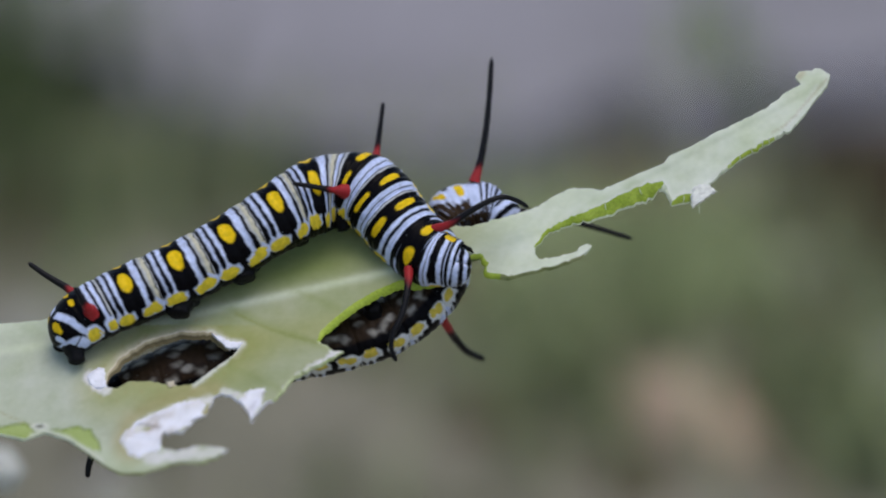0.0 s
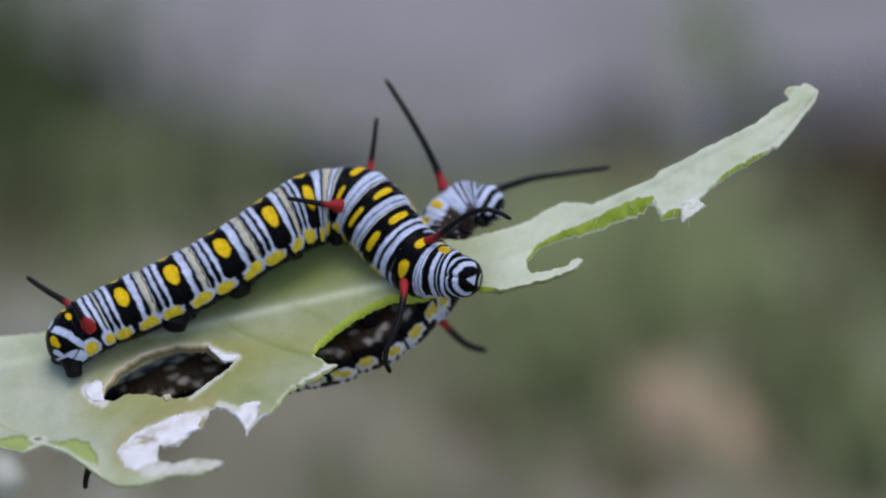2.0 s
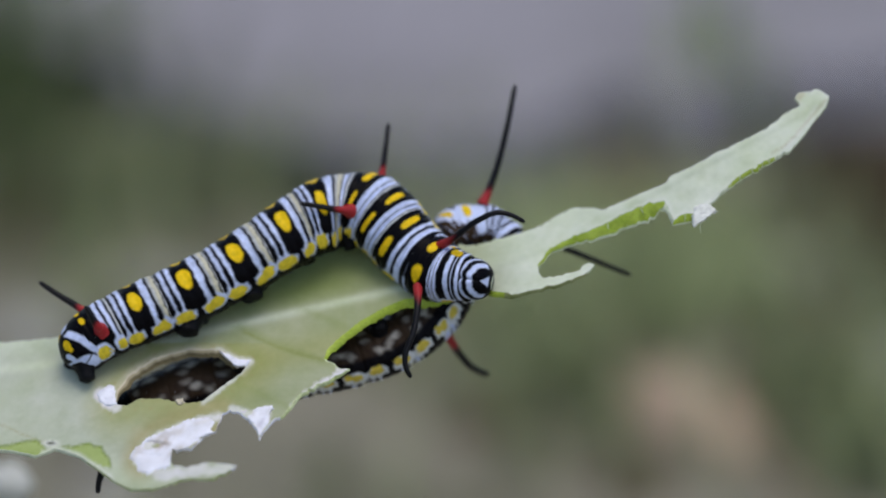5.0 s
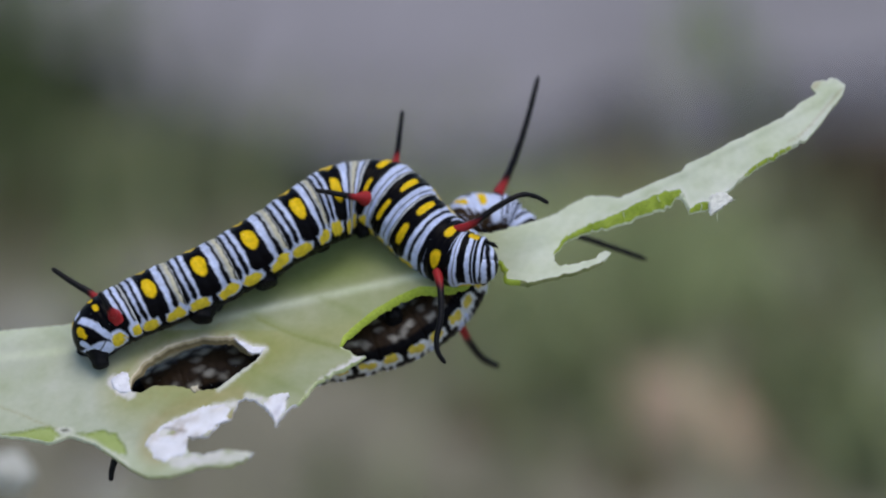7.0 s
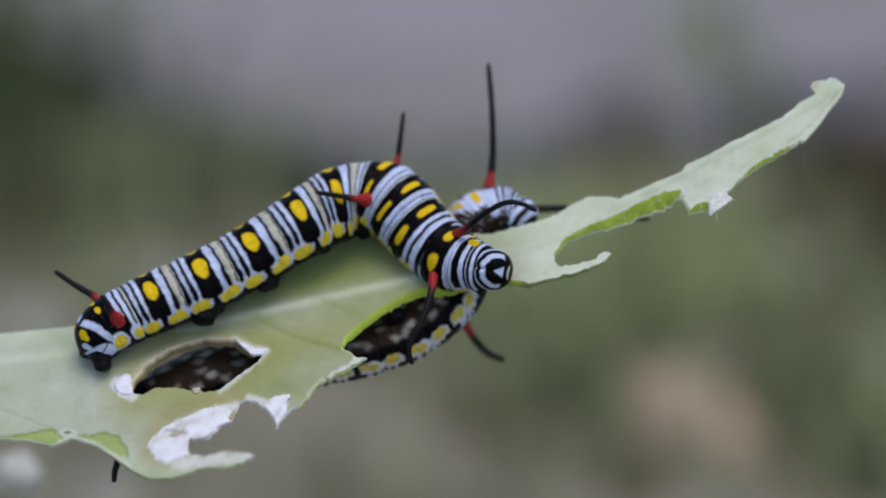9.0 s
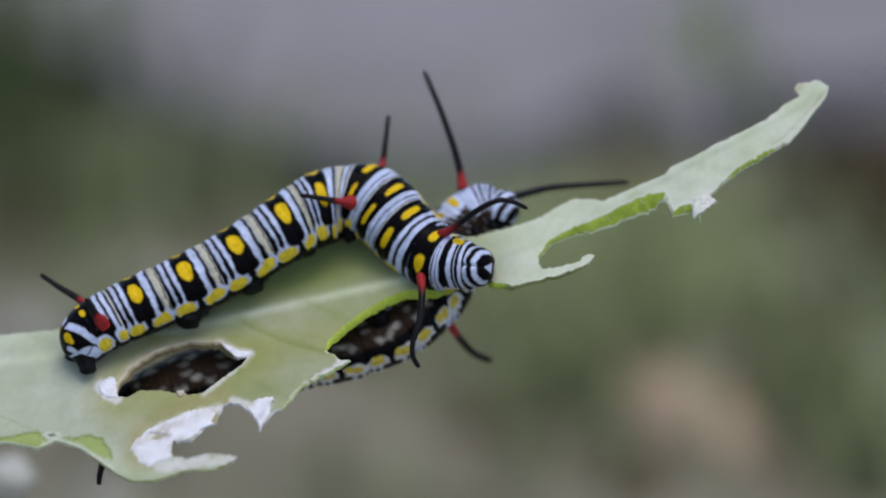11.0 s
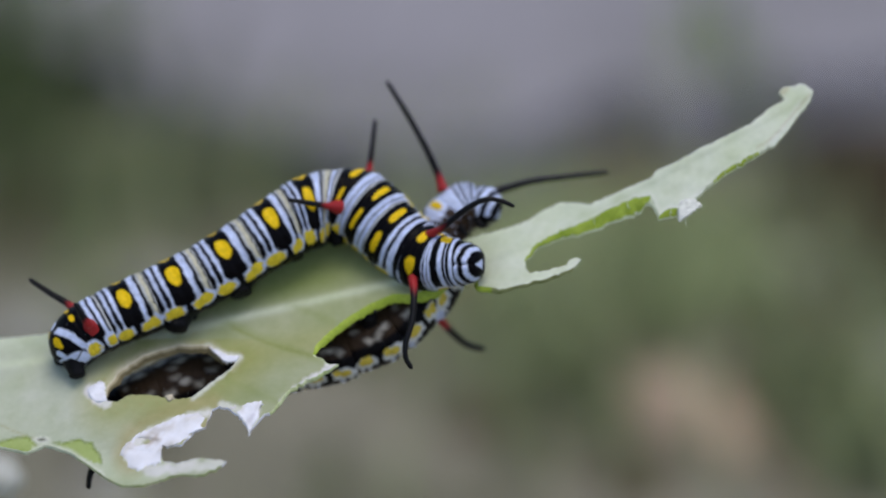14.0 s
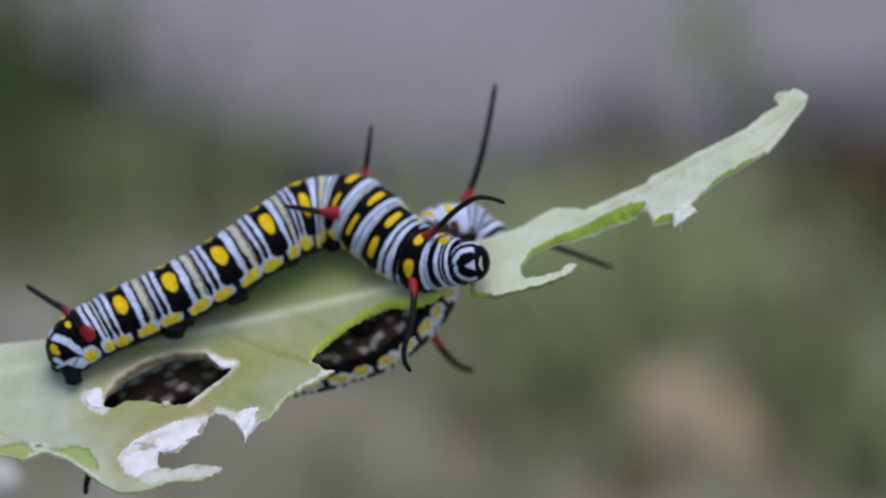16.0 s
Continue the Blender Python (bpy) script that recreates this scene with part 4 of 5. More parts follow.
# ---- the caterpillar that hangs under the leaf ----
UNDER_SPINE = [(-27.53, -12.87, -1.3, 1.2, 0, -0.6, -0.8), (-26.21, -12.43, -1.5, 2, 0, -0.6, -0.8), (-24.01, -11.2, -2.1, 2.3, 0, -0.55, -0.8), (-20.43, -9.68, -2.3, 2.4, 0, -0.5, -0.83), (-16.6, -9, -2.2, 2.4, 0, -0.55, -0.83), (-12.77, -8.32, -2, 2.4, 0, -0.62, -0.78), (-8.94, -7.59, -1.9, 2.4, 0, -0.62, -0.78), (-5.35, -6.61, -2.1, 2.4, 0.1, -0.62, -0.78), (-2.43, -5, -2.6, 2.35, 0.35, -0.6, -0.75), (-0.45, -2.85, -3.6, 2.3, 0.6, -0.3, -0.7), (0.5, 0.05, -4.6, 2.2, 0, 0.3, -0.9), (0.95, 2.68, -5.2, 2.2, -0.35, 0.85, -0.1), (2.82, 4.14, -5.2, 2.05, 0, 0.95, -0.2), (3.82, 4.13, -5.1, 1.75, 0.2, 0.95, -0.1)]
hanging, rings_b = build_caterpillar("caterpillar", UNDER_SPINE, "banded caterpillar clinging under the leaf with its head raised behind it", True)
head_b = head_capsule(hanging, (4.18, 3.91, -5), (0.8, -0.45, 0.35), (0.45, 0.85, 0.1), 1.7)
fil_b = filament(rings_b[11], [(1, 5.58, -4.8), (0.73, 6.86, -5), (0.05, 8.91, -5.2), (-1.23, 11.88, -5.6), (-2.83, 15.09, -6)], 0.36, 0.20, 0.24)
far_b = filament(rings_b[11], [(3.83, 4.98, -6.4), (5.3, 5.22, -6.8), (8.05, 6.0, -7), (11.3, 6.42, -7.2), (14.75, 6.8, -7.4)], 0.36, 0.20, 0.2)
filament(rings_b[8], [(-0.63, -5, -2.8), (0.14, -6.3, -4.8), (0.73, -7.36, -7), (1.78, -8.67, -9), (3.21, -9.46, -10.5)], 0.38, 0.26, 0.36)
filament(rings_b[2], [(-26.99, -14.58, 2), (-27.42, -15.9, 2.2), (-27.77, -17.01, 2.2), (-27.86, -17.94, 2.2)], 0.36, 0.2, 0.2)
for k, top, foot in ((4, ((-16.54, -8.25, -1.2)), ((-16.56, -7.34, 0.8))), (5, ((-12.72, -7.48, -1)), ((-12.72, -6.45, 1))), (6, ((-9, -6.59, -1)), ((-9.07, -5.38, 1))), (7, ((-5.47, -5.6, -1.2)), ((-5.61, -4.41, 0.6)))):
    proleg(rings_b[k], top, foot, 0.6)
for k, rows in ((10, [(0.95, 2.08, -3.4), (1.26, 1.62, -2.6), (1.71, 1.75, -2.2)]), (11, [(2.08, 2.76, -3.6), (2.43, 1.94, -2.8), (2.97, 1.76, -2.6)]), (12, [(3.53, 2.99, -3.8), (3.79, 2.39, -3.2), (4.24, 2.3, -3)])):
    leg(rings_b[k], rows)


# ---- the plant beside the leaf ----
def tube(name, rows, radii, mat, parent=None, m=14, n=60, label=""):
    q = spline(rows, np.linspace(0, len(rows) - 1, n))
    r = np.interp(np.linspace(0, 1, n), np.linspace(0, 1, len(radii)), radii)
    tang = unit(np.gradient(q, axis=0))
    side = unit(np.cross(tang, np.array((0.31, 0.17, 0.9))))
    up = np.cross(side, tang)
    a = np.linspace(0, 2 * math.pi, m, endpoint=False)
    v = q[:, None] + r[:, None, None] * (side[:, None] * np.cos(a)[None, :, None] + up[:, None] * np.sin(a)[None, :, None])
    return link(name, v.reshape(-1, 3), grid_faces(n, m), [mat], parent, label=label)


stem = empty("plant_stem")
tagged(stem, "green upright stem that carries the eaten leaf", "plant stem")
tube("stalk", [(-57, -5, 0), (-56, -5, 50), (-57, -4, 100), (-56, -4, 150), (-54, -3, 190)], [2.6, 2.4, 2.2, 1.8, 1.1], STEM, stem)

bud = empty("flower_bud")
tagged(bud, "pale rounded flower bud on a thin stalk", "flower bud")
nb_, mb_ = 24, 28
al, be = np.meshgrid(np.linspace(0, math.pi, nb_), np.linspace(0, 2 * math.pi, mb_, endpoint=False), indexing="ij")
rb = 2.15 * (1 + 0.07 * np.cos(be * 5)) * (1 - 0.2 * np.cos(al))
bc = np.array((-40.46, -20.44, -42))
link("petals", np.c_[(bc[0] + rb * np.sin(al) * np.cos(be)).ravel(), (bc[1] + rb * np.sin(al) * np.sin(be)).ravel(), (bc[2] + rb * 1.3 * np.cos(al)).ravel()], grid_faces(nb_, mb_), [BUD], bud)
tube("pedicel", [(bc[0], bc[1], bc[2]), (bc[0] - 6, bc[1] - 3, bc[2]), (bc[0] - 14, bc[1] - 8, bc[2] + 4), (-56, bc[1] - 12, 0)], [0.7, 0.6, 0.6, 0.8], STEM, bud, n=24)


for u0, v0, du, dv in ((25.6, 8.5, 0.12, -0.42), (25.1, 8.3, -0.05, -0.35), (24.2, 7.75, 0.2, -0.3), (23.3, 7.15, 0.1, -0.42), (22.6, 6.7, -0.1, -0.33), (21.9, 6.05, 0.15, -0.28), (20.0, 3.3, 0.05, -0.6), (18.9, 4.0, -0.12, -0.55), (15.5, 4.6, 0.2, -0.3), (12.8, 3.4, 0.1, -0.35)):
    w0 = float(leaf_depth(np.array(u0), np.array(v0)))
    tube("torn_fibre", [(u0, v0 + 0.15, w0), (u0 + du * 0.3, v0 + dv * 0.35, w0), (u0 + du * 0.8, v0 + dv * 0.7, w0 - 0.05), (u0 + du, v0 + dv, w0)], [0.05, 0.04, 0.03, 0.015], PALE, leaf, m=6, n=8)

# ---- the ground, out of focus behind ----
SIZE = 0.397


def sheet(name, x0, x1, y0, y1, z, mat, label, nx=2, ny=2, rough=0.0, thick=0.0, edge=None):
    xs, ys = np.linspace(x0, x1, nx), np.linspace(y0, y1, ny)
    X, Y = np.meshgrid(xs, ys)
    Z = z + rough * wob(X * 9, Y * 9, 1)
    if edge:
        Y[0] = np.interp(xs, *edge) + 0.004 * wob(xs * 140, xs * 90, 6)
    v = np.c_[X.ravel(), Y.ravel(), Z.ravel()] * 1000
    faces = grid_faces(ny, nx, False)
    if thick:
        low = v - (0, 0, thick * 1000)
        k = len(v)
        rim = [(i, i + 1, k + i + 1, k + i) for i in range(nx - 1)] + [(k - 1 - i, k - 2 - i, 2 * k - 2 - i, 2 * k - 1 - i) for i in range(nx - 1)]
        rim += [(nx - 1, k - 1, 2 * k - 1, k + nx - 1), (k - nx, 0, k, 2 * k - nx)]
        v = np.vstack([v, low])
        faces = list(faces) + rim
    return tagged(link(name, v, faces, [mat], smooth=False), label, kind="structure")


sheet("ground", -400, 400, -400, 400, 0.0, SOIL, "grey-green bare soil with sparse grass")
sheet("pavement", -1.5, 1.5, 0.396, 1.3, 0.012, PATH, "pale bluish grey concrete path", nx=900, thick=0.03,
      edge=((-0.124, -0.082, -0.071, -0.061, -0.052, -0.037, -0.026, 0.000, 0.017, 0.024, 0.029, 0.037, 0.040, 0.046, 0.054, 0.058, 0.067, 0.078, 0.085, 0.120), (0.434, 0.425, 0.410, 0.394, 0.384, 0.371, 0.354, 0.353, 0.361, 0.374, 0.383, 0.388, 0.376, 0.369, 0.385, 0.388, 0.393, 0.397, 0.400, 0.403)))


def blades(name, centre, spread, count, size, mat, label, category, seed, lean=0.5):
    """A tuft of narrow curved blades as one thing."""
    rng = np.random.default_rng(seed)
    V, Fc = [], []
    centre = (centre[0] * SIZE, (centre[1] + 0.268) * SIZE - 0.268)
    spread, size = (spread[0] * SIZE, spread[1] * SIZE), size * SIZE
    for i in range(count):
        x, y = centre[0] + rng.normal() * spread[0], centre[1] + rng.normal() * spread[1]
        h = size * rng.uniform(0.5, 1.2)
        w = size * rng.uniform(0.05, 0.10)
        a = rng.uniform(0, 2 * math.pi)
        dx, dy = math.cos(a), math.sin(a)
        ln = h * lean * rng.uniform(0.3, 1.2)
        base = len(V)
        for j, t in enumerate((0.0, 0.35, 0.7, 1.0)):
            ww = w * (1 - t) ** 0.7
            cx, cy, cz = x + dx * ln * t * t, y + dy * ln * t * t, h * t
            V += [(cx - dy * ww, cy + dx * ww, cz), (cx + dy * ww, cy - dx * ww, cz)]
        for j in range(3):
            b = base + 2 * j
            Fc.append((b, b + 1, b + 3, b + 2))
    return tagged(link(name, np.array(V) * 1000, Fc, [mat], smooth=False), label, category, kind="stuff")


TUFTS = ((-0.058, 1.33, 0.030, 60), (0.030, 1.33, 0.035, 40), (0.085, 1.20, 0.030, 20), (0.135, 1.13, 0.030, 8), (0.055, 1.10, 0.026, 36), (0.185, 0.99, 0.020, 70),
         (0.145, 1.05, 0.016, 60), (-0.14, 1.28, 0.035, 80), (-0.05, 1.12, 0.030, 40), (0.165, 1.15, 0.024, 30), (0.06, 1.0, 0.022, 28), (0.03, 1.07, 0.03, 30), (-0.06, 0.97, 0.03, 8), (0.15, 1.02, 0.012, 30), (0.142, 1.24, 0.03, 20), (0.19, 1.13, 0.02, 20))
for i, (x, y, spread, count) in enumerate(TUFTS):
    blades("grass_tuft", (x, y), (spread, spread), count, 0.045, GRASS, "short green grass tuft growing on the soil", "grass", 3 + i)
SAGE = plain("pale_grass_blade", (0.29, 0.35, 0.155), (0.40, 0.46, 0.225), 15, 0.6, 0.3)
for i, (x, y, spread, count) in enumerate(((0.078, 1.23, 0.022, 50), (0.045, 1.21, 0.02, 50), (0.084, 1.18, 0.03, 60), (0.02, 1.16, 0.02, 30), (0.01, 1.24, 0.025, 50), (0.105, 1.20, 0.018, 60), (0.098, 1.14, 0.016, 50), (0.125, 1.25, 0.014, 24), (-0.155, 1.16, 0.02, 20), (0.040, 1.122, 0.014, 70), (0.052, 1.182, 0.012, 30), (0.045, 1.071, 0.014, 60), (0.156, 1.036, 0.012, 50), (0.160, 0.985, 0.012, 50), (0.130, 1.161, 0.010, 30))):
    blades("grass_tuft", (x, y), (spread, spread), count, 0.03, SAGE, "pale dry green grass tuft growing on the soil", "grass", 80 + i, 1.2)
for i, (x, y, spread, count) in enumerate(((-0.17, 1.26, 0.035, 50), (-0.10, 1.30, 0.03, 40), (-0.125, 1.39, 0.018, 9), (-0.10, 1.36, 0.016, 16))):
    blades("grass_tuft", (x, y), (spread, spread), count, 0.04, SHRUB, "dark green grass tuft growing beside the path", "grass", 90 + i)
blades("grass_tuft", (0.131, 1.404), (0.010, 0.02), 10, 0.10, SAGE, "tall pale green grass tuft beside the path", "grass", 120, 0.3)
blades("low_shrub", (-0.235, 1.42), (0.045, 0.09), 140, 0.08, SHRUB, "dark green low shrub beside the path", "shrub", 50, 0.9)


def litter(name, x, y, sx, sy, h, mat, label, category, seed, turn=0.0):
    """A curled lump lying on the soil."""
    n, m = 18, 28
    x, y, sx, sy, h = x * SIZE, (y + 0.268) * SIZE - 0.268, sx * SIZE, sy * SIZE, h * SIZE
    al, be = np.meshgrid(np.linspace(0, math.pi / 2, n), np.linspace(0, 2 * math.pi, m, endpoint=False), indexing="ij")
    k = 1 + 0.16 * wob(np.cos(be) * 2, np.sin(be) * 2, seed)
    px, py = sx * k * np.sin(al) * np.cos(be), sy * k * np.sin(al) * np.sin(be)
    ct, st = math.cos(turn), math.sin(turn)
    X, Y = x + px * ct - py * st, y + px * st + py * ct
    Z = h * np.cos(al) * (1 + 0.2 * wob(px * 100, py * 100, seed))
    return tagged(link(name, np.c_[X.ravel(), Y.ravel(), Z.ravel()] * 1000, grid_faces(n, m), [mat]), label, category)


dry = tagged(empty("dry_leaf"), "pinkish tan dry leaf lying on the soil", "dry leaf")
blade_dry = litter("blade", 0.096, 1.042, 0.021, 0.046, 0.015, DRY, "", "", 2, 0.5)
stalk_dry = tube("stalk", [(46, 238, 2), (49, 229, 1.4), (52, 221, 1), (55, 214, 1)], [0.7, 0.6, 0.5, 0.4], DRY, n=16)
for ob in (blade_dry, stalk_dry):
    ob.parent = dry
for i, (x, y, sx, sy, h) in enumerate(((0.192, 1.327, 0.028, 0.056, 0.022), (0.210, 1.306, 0.030, 0.056, 0.024), (0.194, 1.244, 0.024, 0.05, 0.014), (0.177, 1.271, 0.018, 0.04, 0.012))):
    litter("brown_clod", x, y, sx, sy, h, HUMUS, "dark brown clod of soil beside the path", "soil clod", 3 + i)["group"] = "brown clods beside the path"

for i, (x, y, sx, sy) in enumerate(((0.027, 1.075, 0.016, 0.020), (0.136, 1.105, 0.010, 0.014), (0.066, 1.33, 0.014, 0.020), (0.147, 1.245, 0.014, 0.018), (0.18, 1.235, 0.016, 0.020))):
    litter("soil_clod", x, y, sx, sy, 0.008, BARK, "flat dark brown clod of soil among grass", "soil clod", 60 + i, 0.4 * i)["group"] = "clods and stones on the soil"
for i, (x, y, sx, sy) in enumerate(((-0.136, 1.391, 0.024, 0.040), (-0.185, 1.271, 0.016, 0.024), (0.163, 1.161, 0.014, 0.022), (0.135, 1.042, 0.018, 0.030), (0.019, 1.036, 0.012, 0.02), (0.092, 1.335, 0.014, 0.022), (0.161, 1.135, 0.014, 0.022), (0.071, 0.975, 0.012, 0.020))):
    litter("soil_clod", x, y, sx, sy, 0.010, BARK, "flat brown clod of soil among grass", "soil clod", 160 + i, 0.5 * i)["group"] = "clods and stones on the soil"
for i in range(26):
    rng = random.Random(100 + i)
    x, y = rng.uniform(-0.24, 0.24), rng.uniform(0.93, 1.36)
    kind_dark = rng.random() < 0.6
    if (-0.03 < x < 0.13 and y < 1.13) or (x < -0.16 and kind_dark):
        continue
    litter("soil_clod", x, y, rng.uniform(0.010, 0.022), rng.uniform(0.010, 0.026), rng.uniform(0.008, 0.02), BARK if kind_dark else STONE,
           "small dark brown clod of soil" if kind_dark else "small pale stone lying on soil", "soil clod" if kind_dark else "stone", 10 + i, rng.uniform(0, 3))["group"] = "clods and stones on the soil"

# ---- movement: seconds, mm sideways, up and towards the viewer, degrees about those three axes ----
SWAY = [
    (0, -0.01, 0.02, -0.1, 0.24, -0.15, -0), (0.5, 0.38, -0.02, -0.26, 0.19, -0.17, -0.06), (1, 0.56, -0.2, -0.99, -0.03, -0.18, 0.01), (1.5, 0.21, -0.61, -1.77, 0.17, -0.22, -0.01),
    (2, -0.57, -1.08, -3.59, 0.6, -0.17, 0.04), (2.5, -0.77, -1.53, -4.95, 0.73, -0.21, 0.05), (3, -0.28, -1.65, -6, 0.66, 0.32, 0.03), (3.5, 0, -2.15, -6.77, 0.5, 0.26, 0),
    (4, 0.03, -2.63, -6.39, 0.52, -0, 0.05), (4.5, 0.29, -1.94, -5.75, 0.16, -0.26, 0.05), (4.7, 0.46, -1.46, -4.46, 0.3, -0.2, 0.05), (5.5, 0.2, -1.5, -4.2, 0, 0, 0.03),
    (6.3, 0.2, -1.3, -3.4, 0, 0.2, 0), (6.8, 0.69, -0.94, -3.76, 0.72, 0.5, -0.15), (7, 1.58, -0.5, -3.26, 0.18, 1.01, -0.16), (7.5, 2.19, -0.15, -2.64, 0.19, 0.46, -0.09),
    (8, 2.46, -0.12, -2.71, 0.31, 0.51, -0.16), (8.5, 2.45, -0.23, -2.86, 0.29, 0.59, -0.06), (9, 1.65, -0.59, -4.25, 0.32, 0.42, 0.08), (9.5, 2.03, -0.83, -4.71, 0.39, 0.48, 0.01),
    (10, 1.07, -1.06, -4.12, 0.33, 0.28, 0.02), (10.2, 0.69, -0.94, -4, -0.2, -0.2, 0.17), (11, 0.4, -0.8, -4.6, 0.2, -0.2, 0.16), (11.8, 0.3, -0.5, -5.2, 0.5, -0.2, 0.15),
    (12.3, -0.1, -0.64, -5.56, -0.05, 0.29, 0.36), (12.5, -0.5, -1.06, -6.37, 0.85, 0.31, 0.23), (13, -1.54, -1.61, -6.55, 0.74, 0.11, 0.23), (13.5, -0.9, -1.37, -5.7, 0.75, 0.29, 0.3),
    (14, -0.64, -1.11, -6.13, 0.6, 0.23, 0.32), (14.5, -0.65, -1.15, -6.21, 0.73, 0.06, 0.25), (15, 0.07, -1.08, -5.93, 0.81, 0.18, 0.23), (15.5, -0.49, -1.38, -6.73, 1.15, -0.04, 0.3),
    (16, -0.98, -1.56, -6.82, 0.93, 0.13, 0.42)]
# seconds, lift of the fore body in degrees, turn of the head away (0 faces the viewer, 1 looks along the leaf), nod, swing of the lower horn
FORE = [
    (0, 0, 1, 0, 0), (0.5, -0.4, 0.85, 0, -2), (1, 2.2, 0.05, 0, -4), (1.5, 0.8, 0, 0, 0), (2, 1.6, 0.05, 2, -3), (2.5, 1.5, 0.15, 3, -1), (3, 0.9, 0.35, 4, -1),
    (3.5, 4.1, 0.65, 4, 2), (4, 2.9, 0, 0, -6), (4.5, 2.6, -0.1, -2, 0), (4.7, 2.6, 0, 0, 0), (5.5, 3, 0.3, 2, 0), (6.3, 4.5, 0.8, 0, 4), (6.8, 5.8, 1, 0, 5),
    (7, 5.8, 1, 0, 5), (7.5, 5.6, 1, 0, 4), (8, 4.5, 1, 0, 4), (8.5, 3.5, 0.8, 0, 0), (9, 2.4, -0.1, -2, -9), (9.5, 3, -0.05, 0, -5), (10, 4.1, 0.1, 0, 3),
    (10.2, 4.2, 0.15, 0, 2), (11, 5, 0.3, 0, 0), (11.8, 6.5, 0.7, 0, 1), (12.3, 8, 0.95, 0, 1), (12.5, 7.6, 0.8, 0, 1), (13, 5.9, -0.2, -2, -14), (13.5, 6.8, 0, 2, -8),
    (14, 8.5, 0.3, 5, -4), (14.5, 8.7, 0.15, 3, -3), (15, 10.8, 0.1, 6, -8), (15.5, 12.4, 0.2, 5, -8), (16, 12.2, -0.45, 0, -10)]
# seconds, turn of the hanging caterpillar's fore body in degrees
RAISE = [(0.0, -30), (0.5, -30), (1.0, -10.8), (1.5, 0), (2.0, 6), (2.5, 10), (3.0, 11), (3.5, -7), (4.0, -26), (4.5, -38), (4.7, -40), (5.5, -32), (6.3, -38), (6.8, -44), (7.0, -41),
         (7.5, -22.8), (8.0, -20), (8.5, -23), (9.0, -22), (9.5, -16.5), (10.0, -17.3), (10.2, -12), (11.0, -4), (11.8, -8), (12.3, -9), (12.5, 6.3), (13.0, 3.6), (13.5, 1), (14.0, 5),
         (14.5, 3), (15.0, -15.5), (15.5, -43), (16.0, -37)]
# seconds, how far the middle of the hanging body is drawn up (0 to 1.5), and millimetres by which its fore body rises
HANG = [(0, 0.23, 0), (0.5, 0.13, 0), (1, 0.75, 0.05), (1.5, 1.1, 0.15), (2, 1.32, 0.35), (2.5, 1.45, 0.25), (3, 1.45, 0.15), (3.5, 1.2, 0.15), (4, 0.88, 0.25), (4.5, 0.38, 0.05), (4.7, 0.3, 0),
        (5.5, 0.3, 0), (6.3, 0.2, 0), (6.8, 0.15, 0), (7, 0.13, 0), (7.5, 0.45, 0), (8, 0.48, 0), (8.5, 0.41, 0.05), (9, 0.48, 0.1), (9.5, 0.38, 0.1), (10, 0.38, 0.1), (10.2, 0.4, 0.1),
        (11, 0.6, 0.1), (11.8, 0.8, 0.1), (12.3, 0.95, 0.15), (12.5, 1.1, 0.2), (13, 1.29, 0.3), (13.5, 1.26, 0.3), (14, 1.35, 0.3), (14.5, 1.26, 0.25), (15, 0.66, 0.25), (15.5, 0.2, 0.1), (16, 0.38, 0.1)]


def turn_about(point, axis, degrees):
    at = Vector(point) * MM
    return Matrix.Translation(at) @ Matrix.Rotation(radians(degrees), 4, Vector(axis)) @ Matrix.Translation(-at)


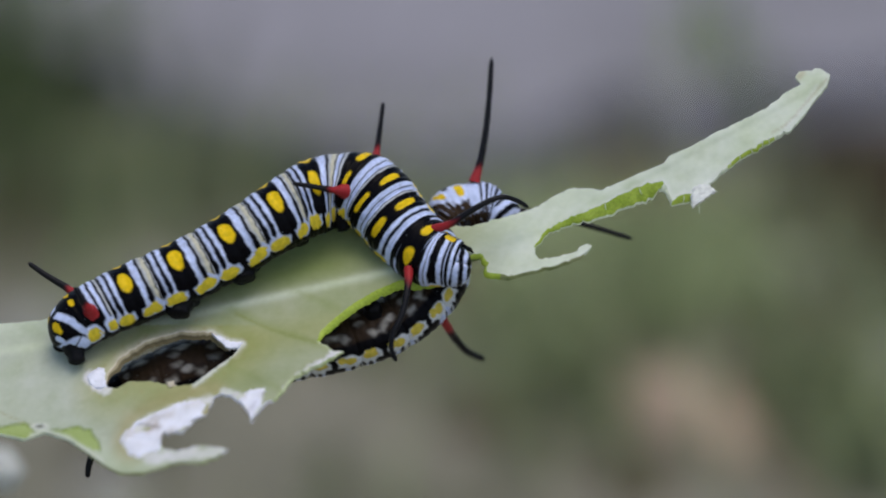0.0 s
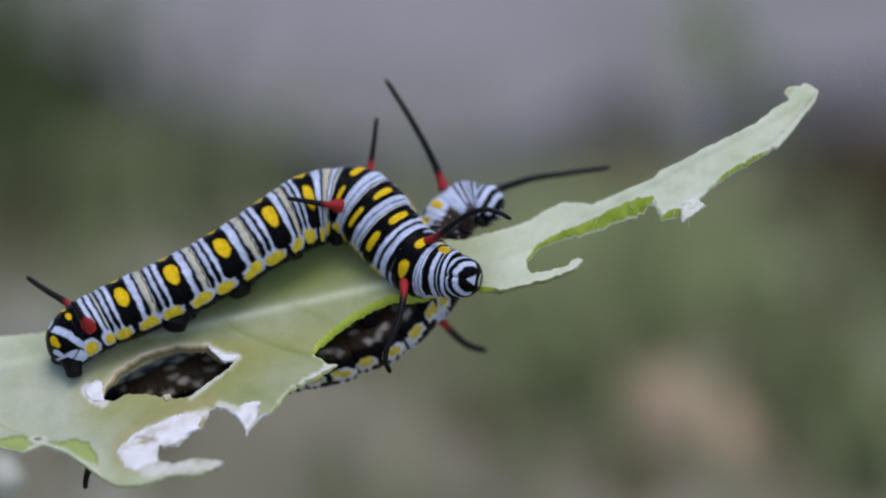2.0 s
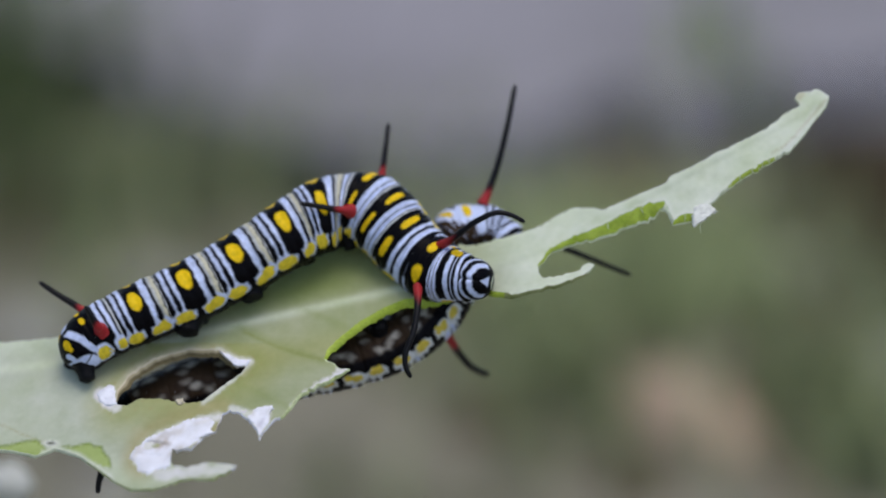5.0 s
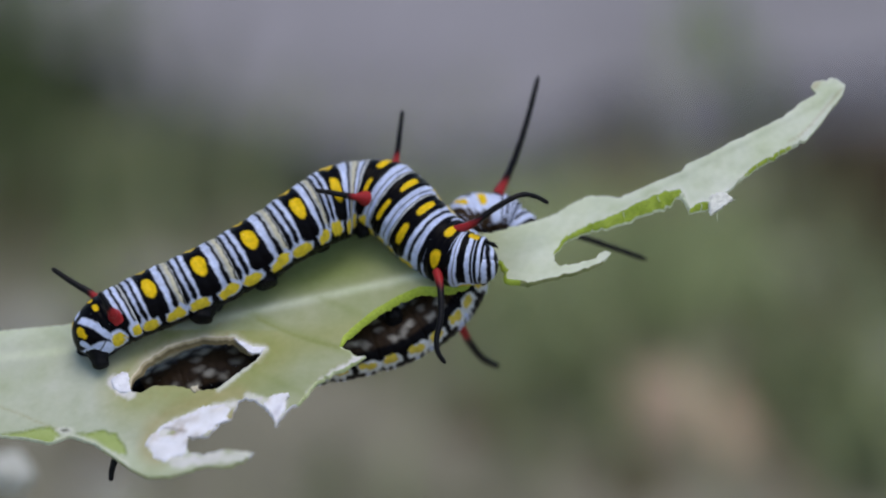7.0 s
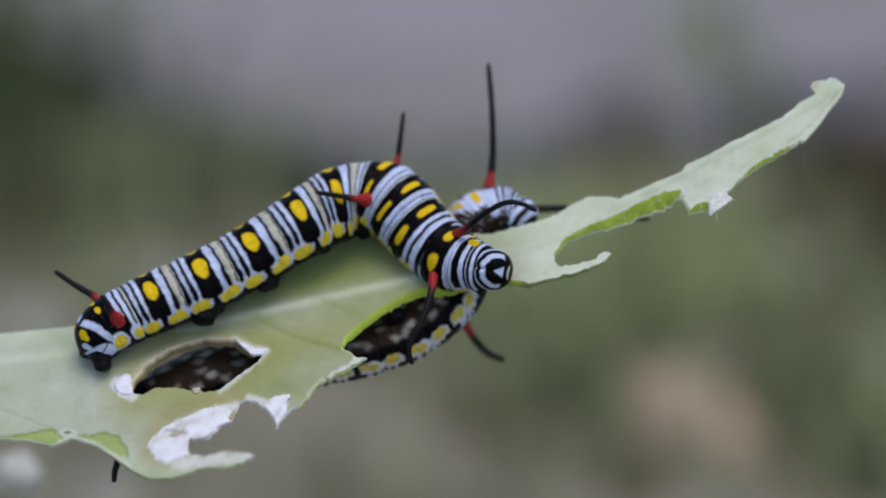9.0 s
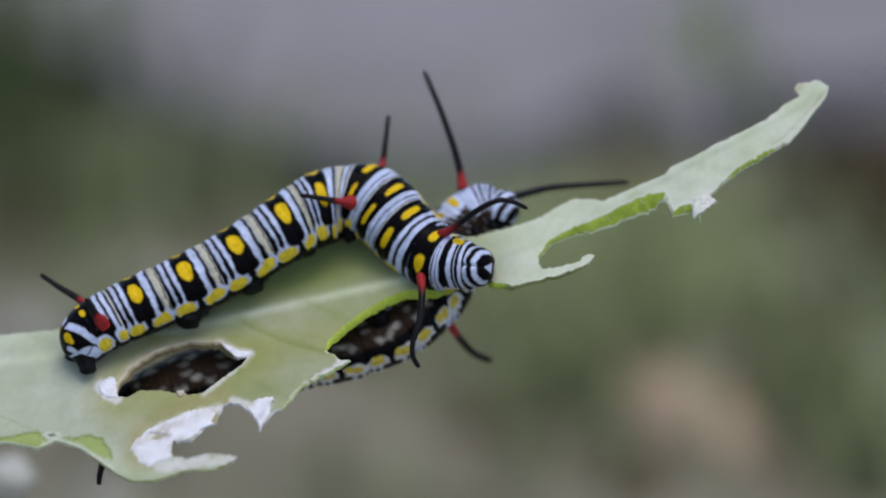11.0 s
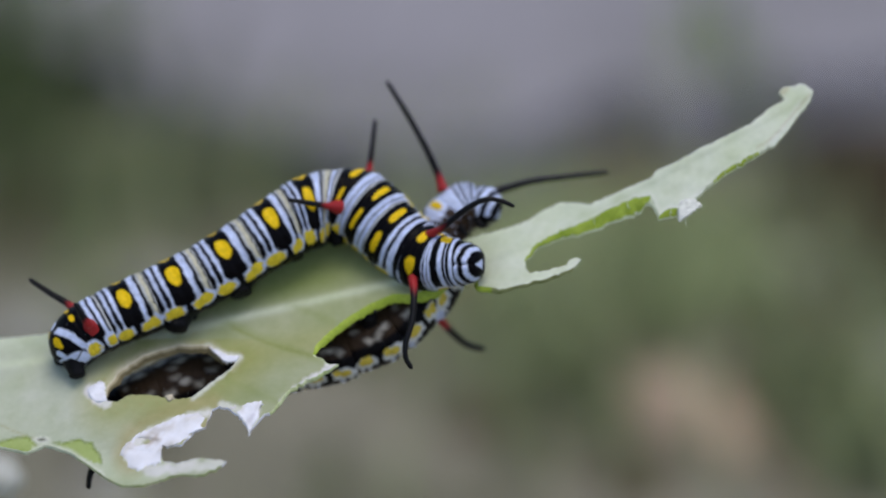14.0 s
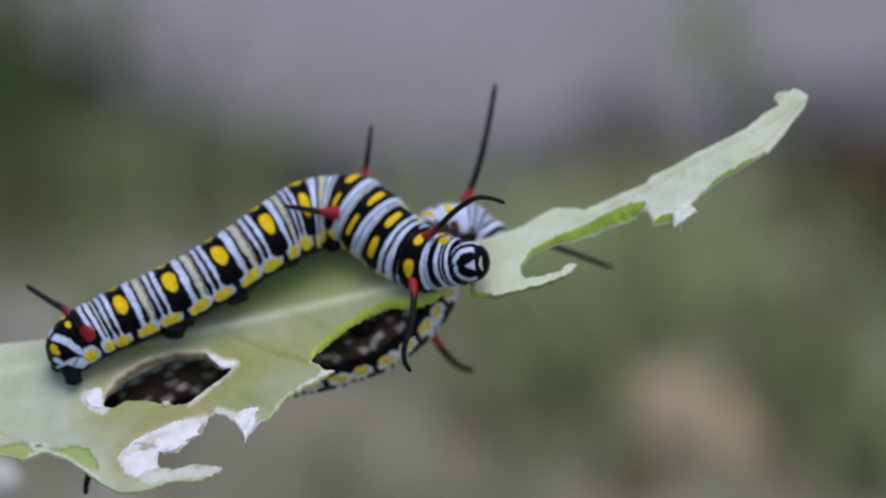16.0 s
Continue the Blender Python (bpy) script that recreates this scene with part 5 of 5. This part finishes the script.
def motions():
    swing = [(t, VIEW @ pose(x * MM, y * MM, z * MM, a, b, c)) for t, x, y, z, a, b, c in SWAY]
    for thing in (leaf, striped, hanging, bud):
        walk(thing, swing)
    # the upper caterpillar swings its neck and head
    joints = {k: Vector(spline(TOP_SPINE, [p])[0][:3]) for k, p in ((9, 8.5), (10, 9.5), (11, 10.5), (12, 11.5), (13, 12.6))}
    rows = {k: [] for k in (9, 10, 11, 12, 13)}
    horns = ([], [])
    for t, lift, away, nod, swing_low in FORE:
        m = Matrix.Identity(4)
        for k, share in ((9, 0.6), (10, 0.4), (11, 0.3)):
            m = m @ turn_about(joints[k], (0, 0, 1), lift * share)
            rows[k].append((t, m))
        horns[0].append((t, turn_about((-2.66, -1.55, 2.2), (0, 0, 1), swing_low)))
        horns[1].append((t, turn_about((-0.89, 1.46, 1.6), (0, 1, 0), 26 * (max(away, -0.2) - 1) + 2.5 * max(lift - 9, 0)) @ turn_about((-0.89, 1.46, 1.6), (0, 0, 1), -0.75 * min(lift, 9))))
        m = m @ turn_about(joints[12], (0, 1, 0), 15 * away) @ Matrix.Translation(Vector((-0.45 * away, 0, 0)) * MM) @ turn_about(joints[12], (0, 0, 1), nod * 0.5)
        rows[12].append((t, m))
        m = m @ Matrix.Translation(Vector((-1.15 * away, 0, 0.2 * away)) * MM) @ turn_about(joints[13], (-0.1, 1, 0), 50 * away) @ turn_about(joints[13], (1, 0, 0), nod)
        rows[13].append((t, m))
    for k in (9, 10, 11, 12):
        walk(rings_a[k], rows[k])
    walk(head_a, rows[13])
    walk(low_a, horns[0])
    walk(right_a, horns[1])
    # the hanging one rears and dips
    pivot = (1.27, 2.09, -5)
    rows = {k: [] for k in (7, 8, 9, 10, 11, 12, 13)}
    far = []
    for (t, a), (_, up, rise) in zip(RAISE, HANG):
        lift = Matrix.Translation(Vector((0, rise, 0)) * MM)
        rows[7].append((t, Matrix.Translation(Vector((0.1, 0.3, 0)) * MM * up)))
        rows[8].append((t, Matrix.Translation(Vector((0.15, 0.7, 0)) * MM * up) @ turn_about((-2.19, -4.96, 0), (0, 0, 1), 8 * up)))
        rows[9].append((t, Matrix.Translation(Vector((0.15, 0.6, 0)) * MM * up)))
        rows[10].append((t, lift @ turn_about(pivot, (0, 0, 1), a * 0.5)))
        dip = min(a, 0)
        m = lift @ Matrix.Translation(Vector((0.010 * dip, -0.002 * dip, 0)) * MM) @ turn_about(pivot, (0, 0, 1), a)
        rows[11].append((t, m))
        m = m @ turn_about((2, 3.59, -5.2), (0, 0, 1), -0.28 * dip)
        rows[12].append((t, m))
        rows[13].append((t, m @ turn_about((3.64, 4.13, -5.1), (0, 0, 1), -0.25 * dip)))
        k = float(np.interp(t, [0, 1, 3, 4, 4.5, 6, 7, 7.5, 8.5, 9.5, 15, 15.5, 16], [0.23, 0.20, 0.25, 0.25, 0.21, 0.30, 0.38, 0.52, 0.30, 0.35, 0.35, 0.32, 0.27]))
        far.append((t, turn_about((3.83, 4.98, -6.4), (0, 0, 1), -k * dip - 0.5 * max(a, 0) + float(np.interp(t, [1, 1.5, 2, 2.5, 3, 12, 12.5, 13, 14, 14.5, 15], [0, -1.5, -1.5, -1, 0, 0, -4, -2, -2.5, -2, 0])))))
    for k in (7, 8, 9, 10, 11, 12):
        walk(rings_b[k], rows[k])
    walk(head_b, rows[13])
    walk(far_b, far)


motions()
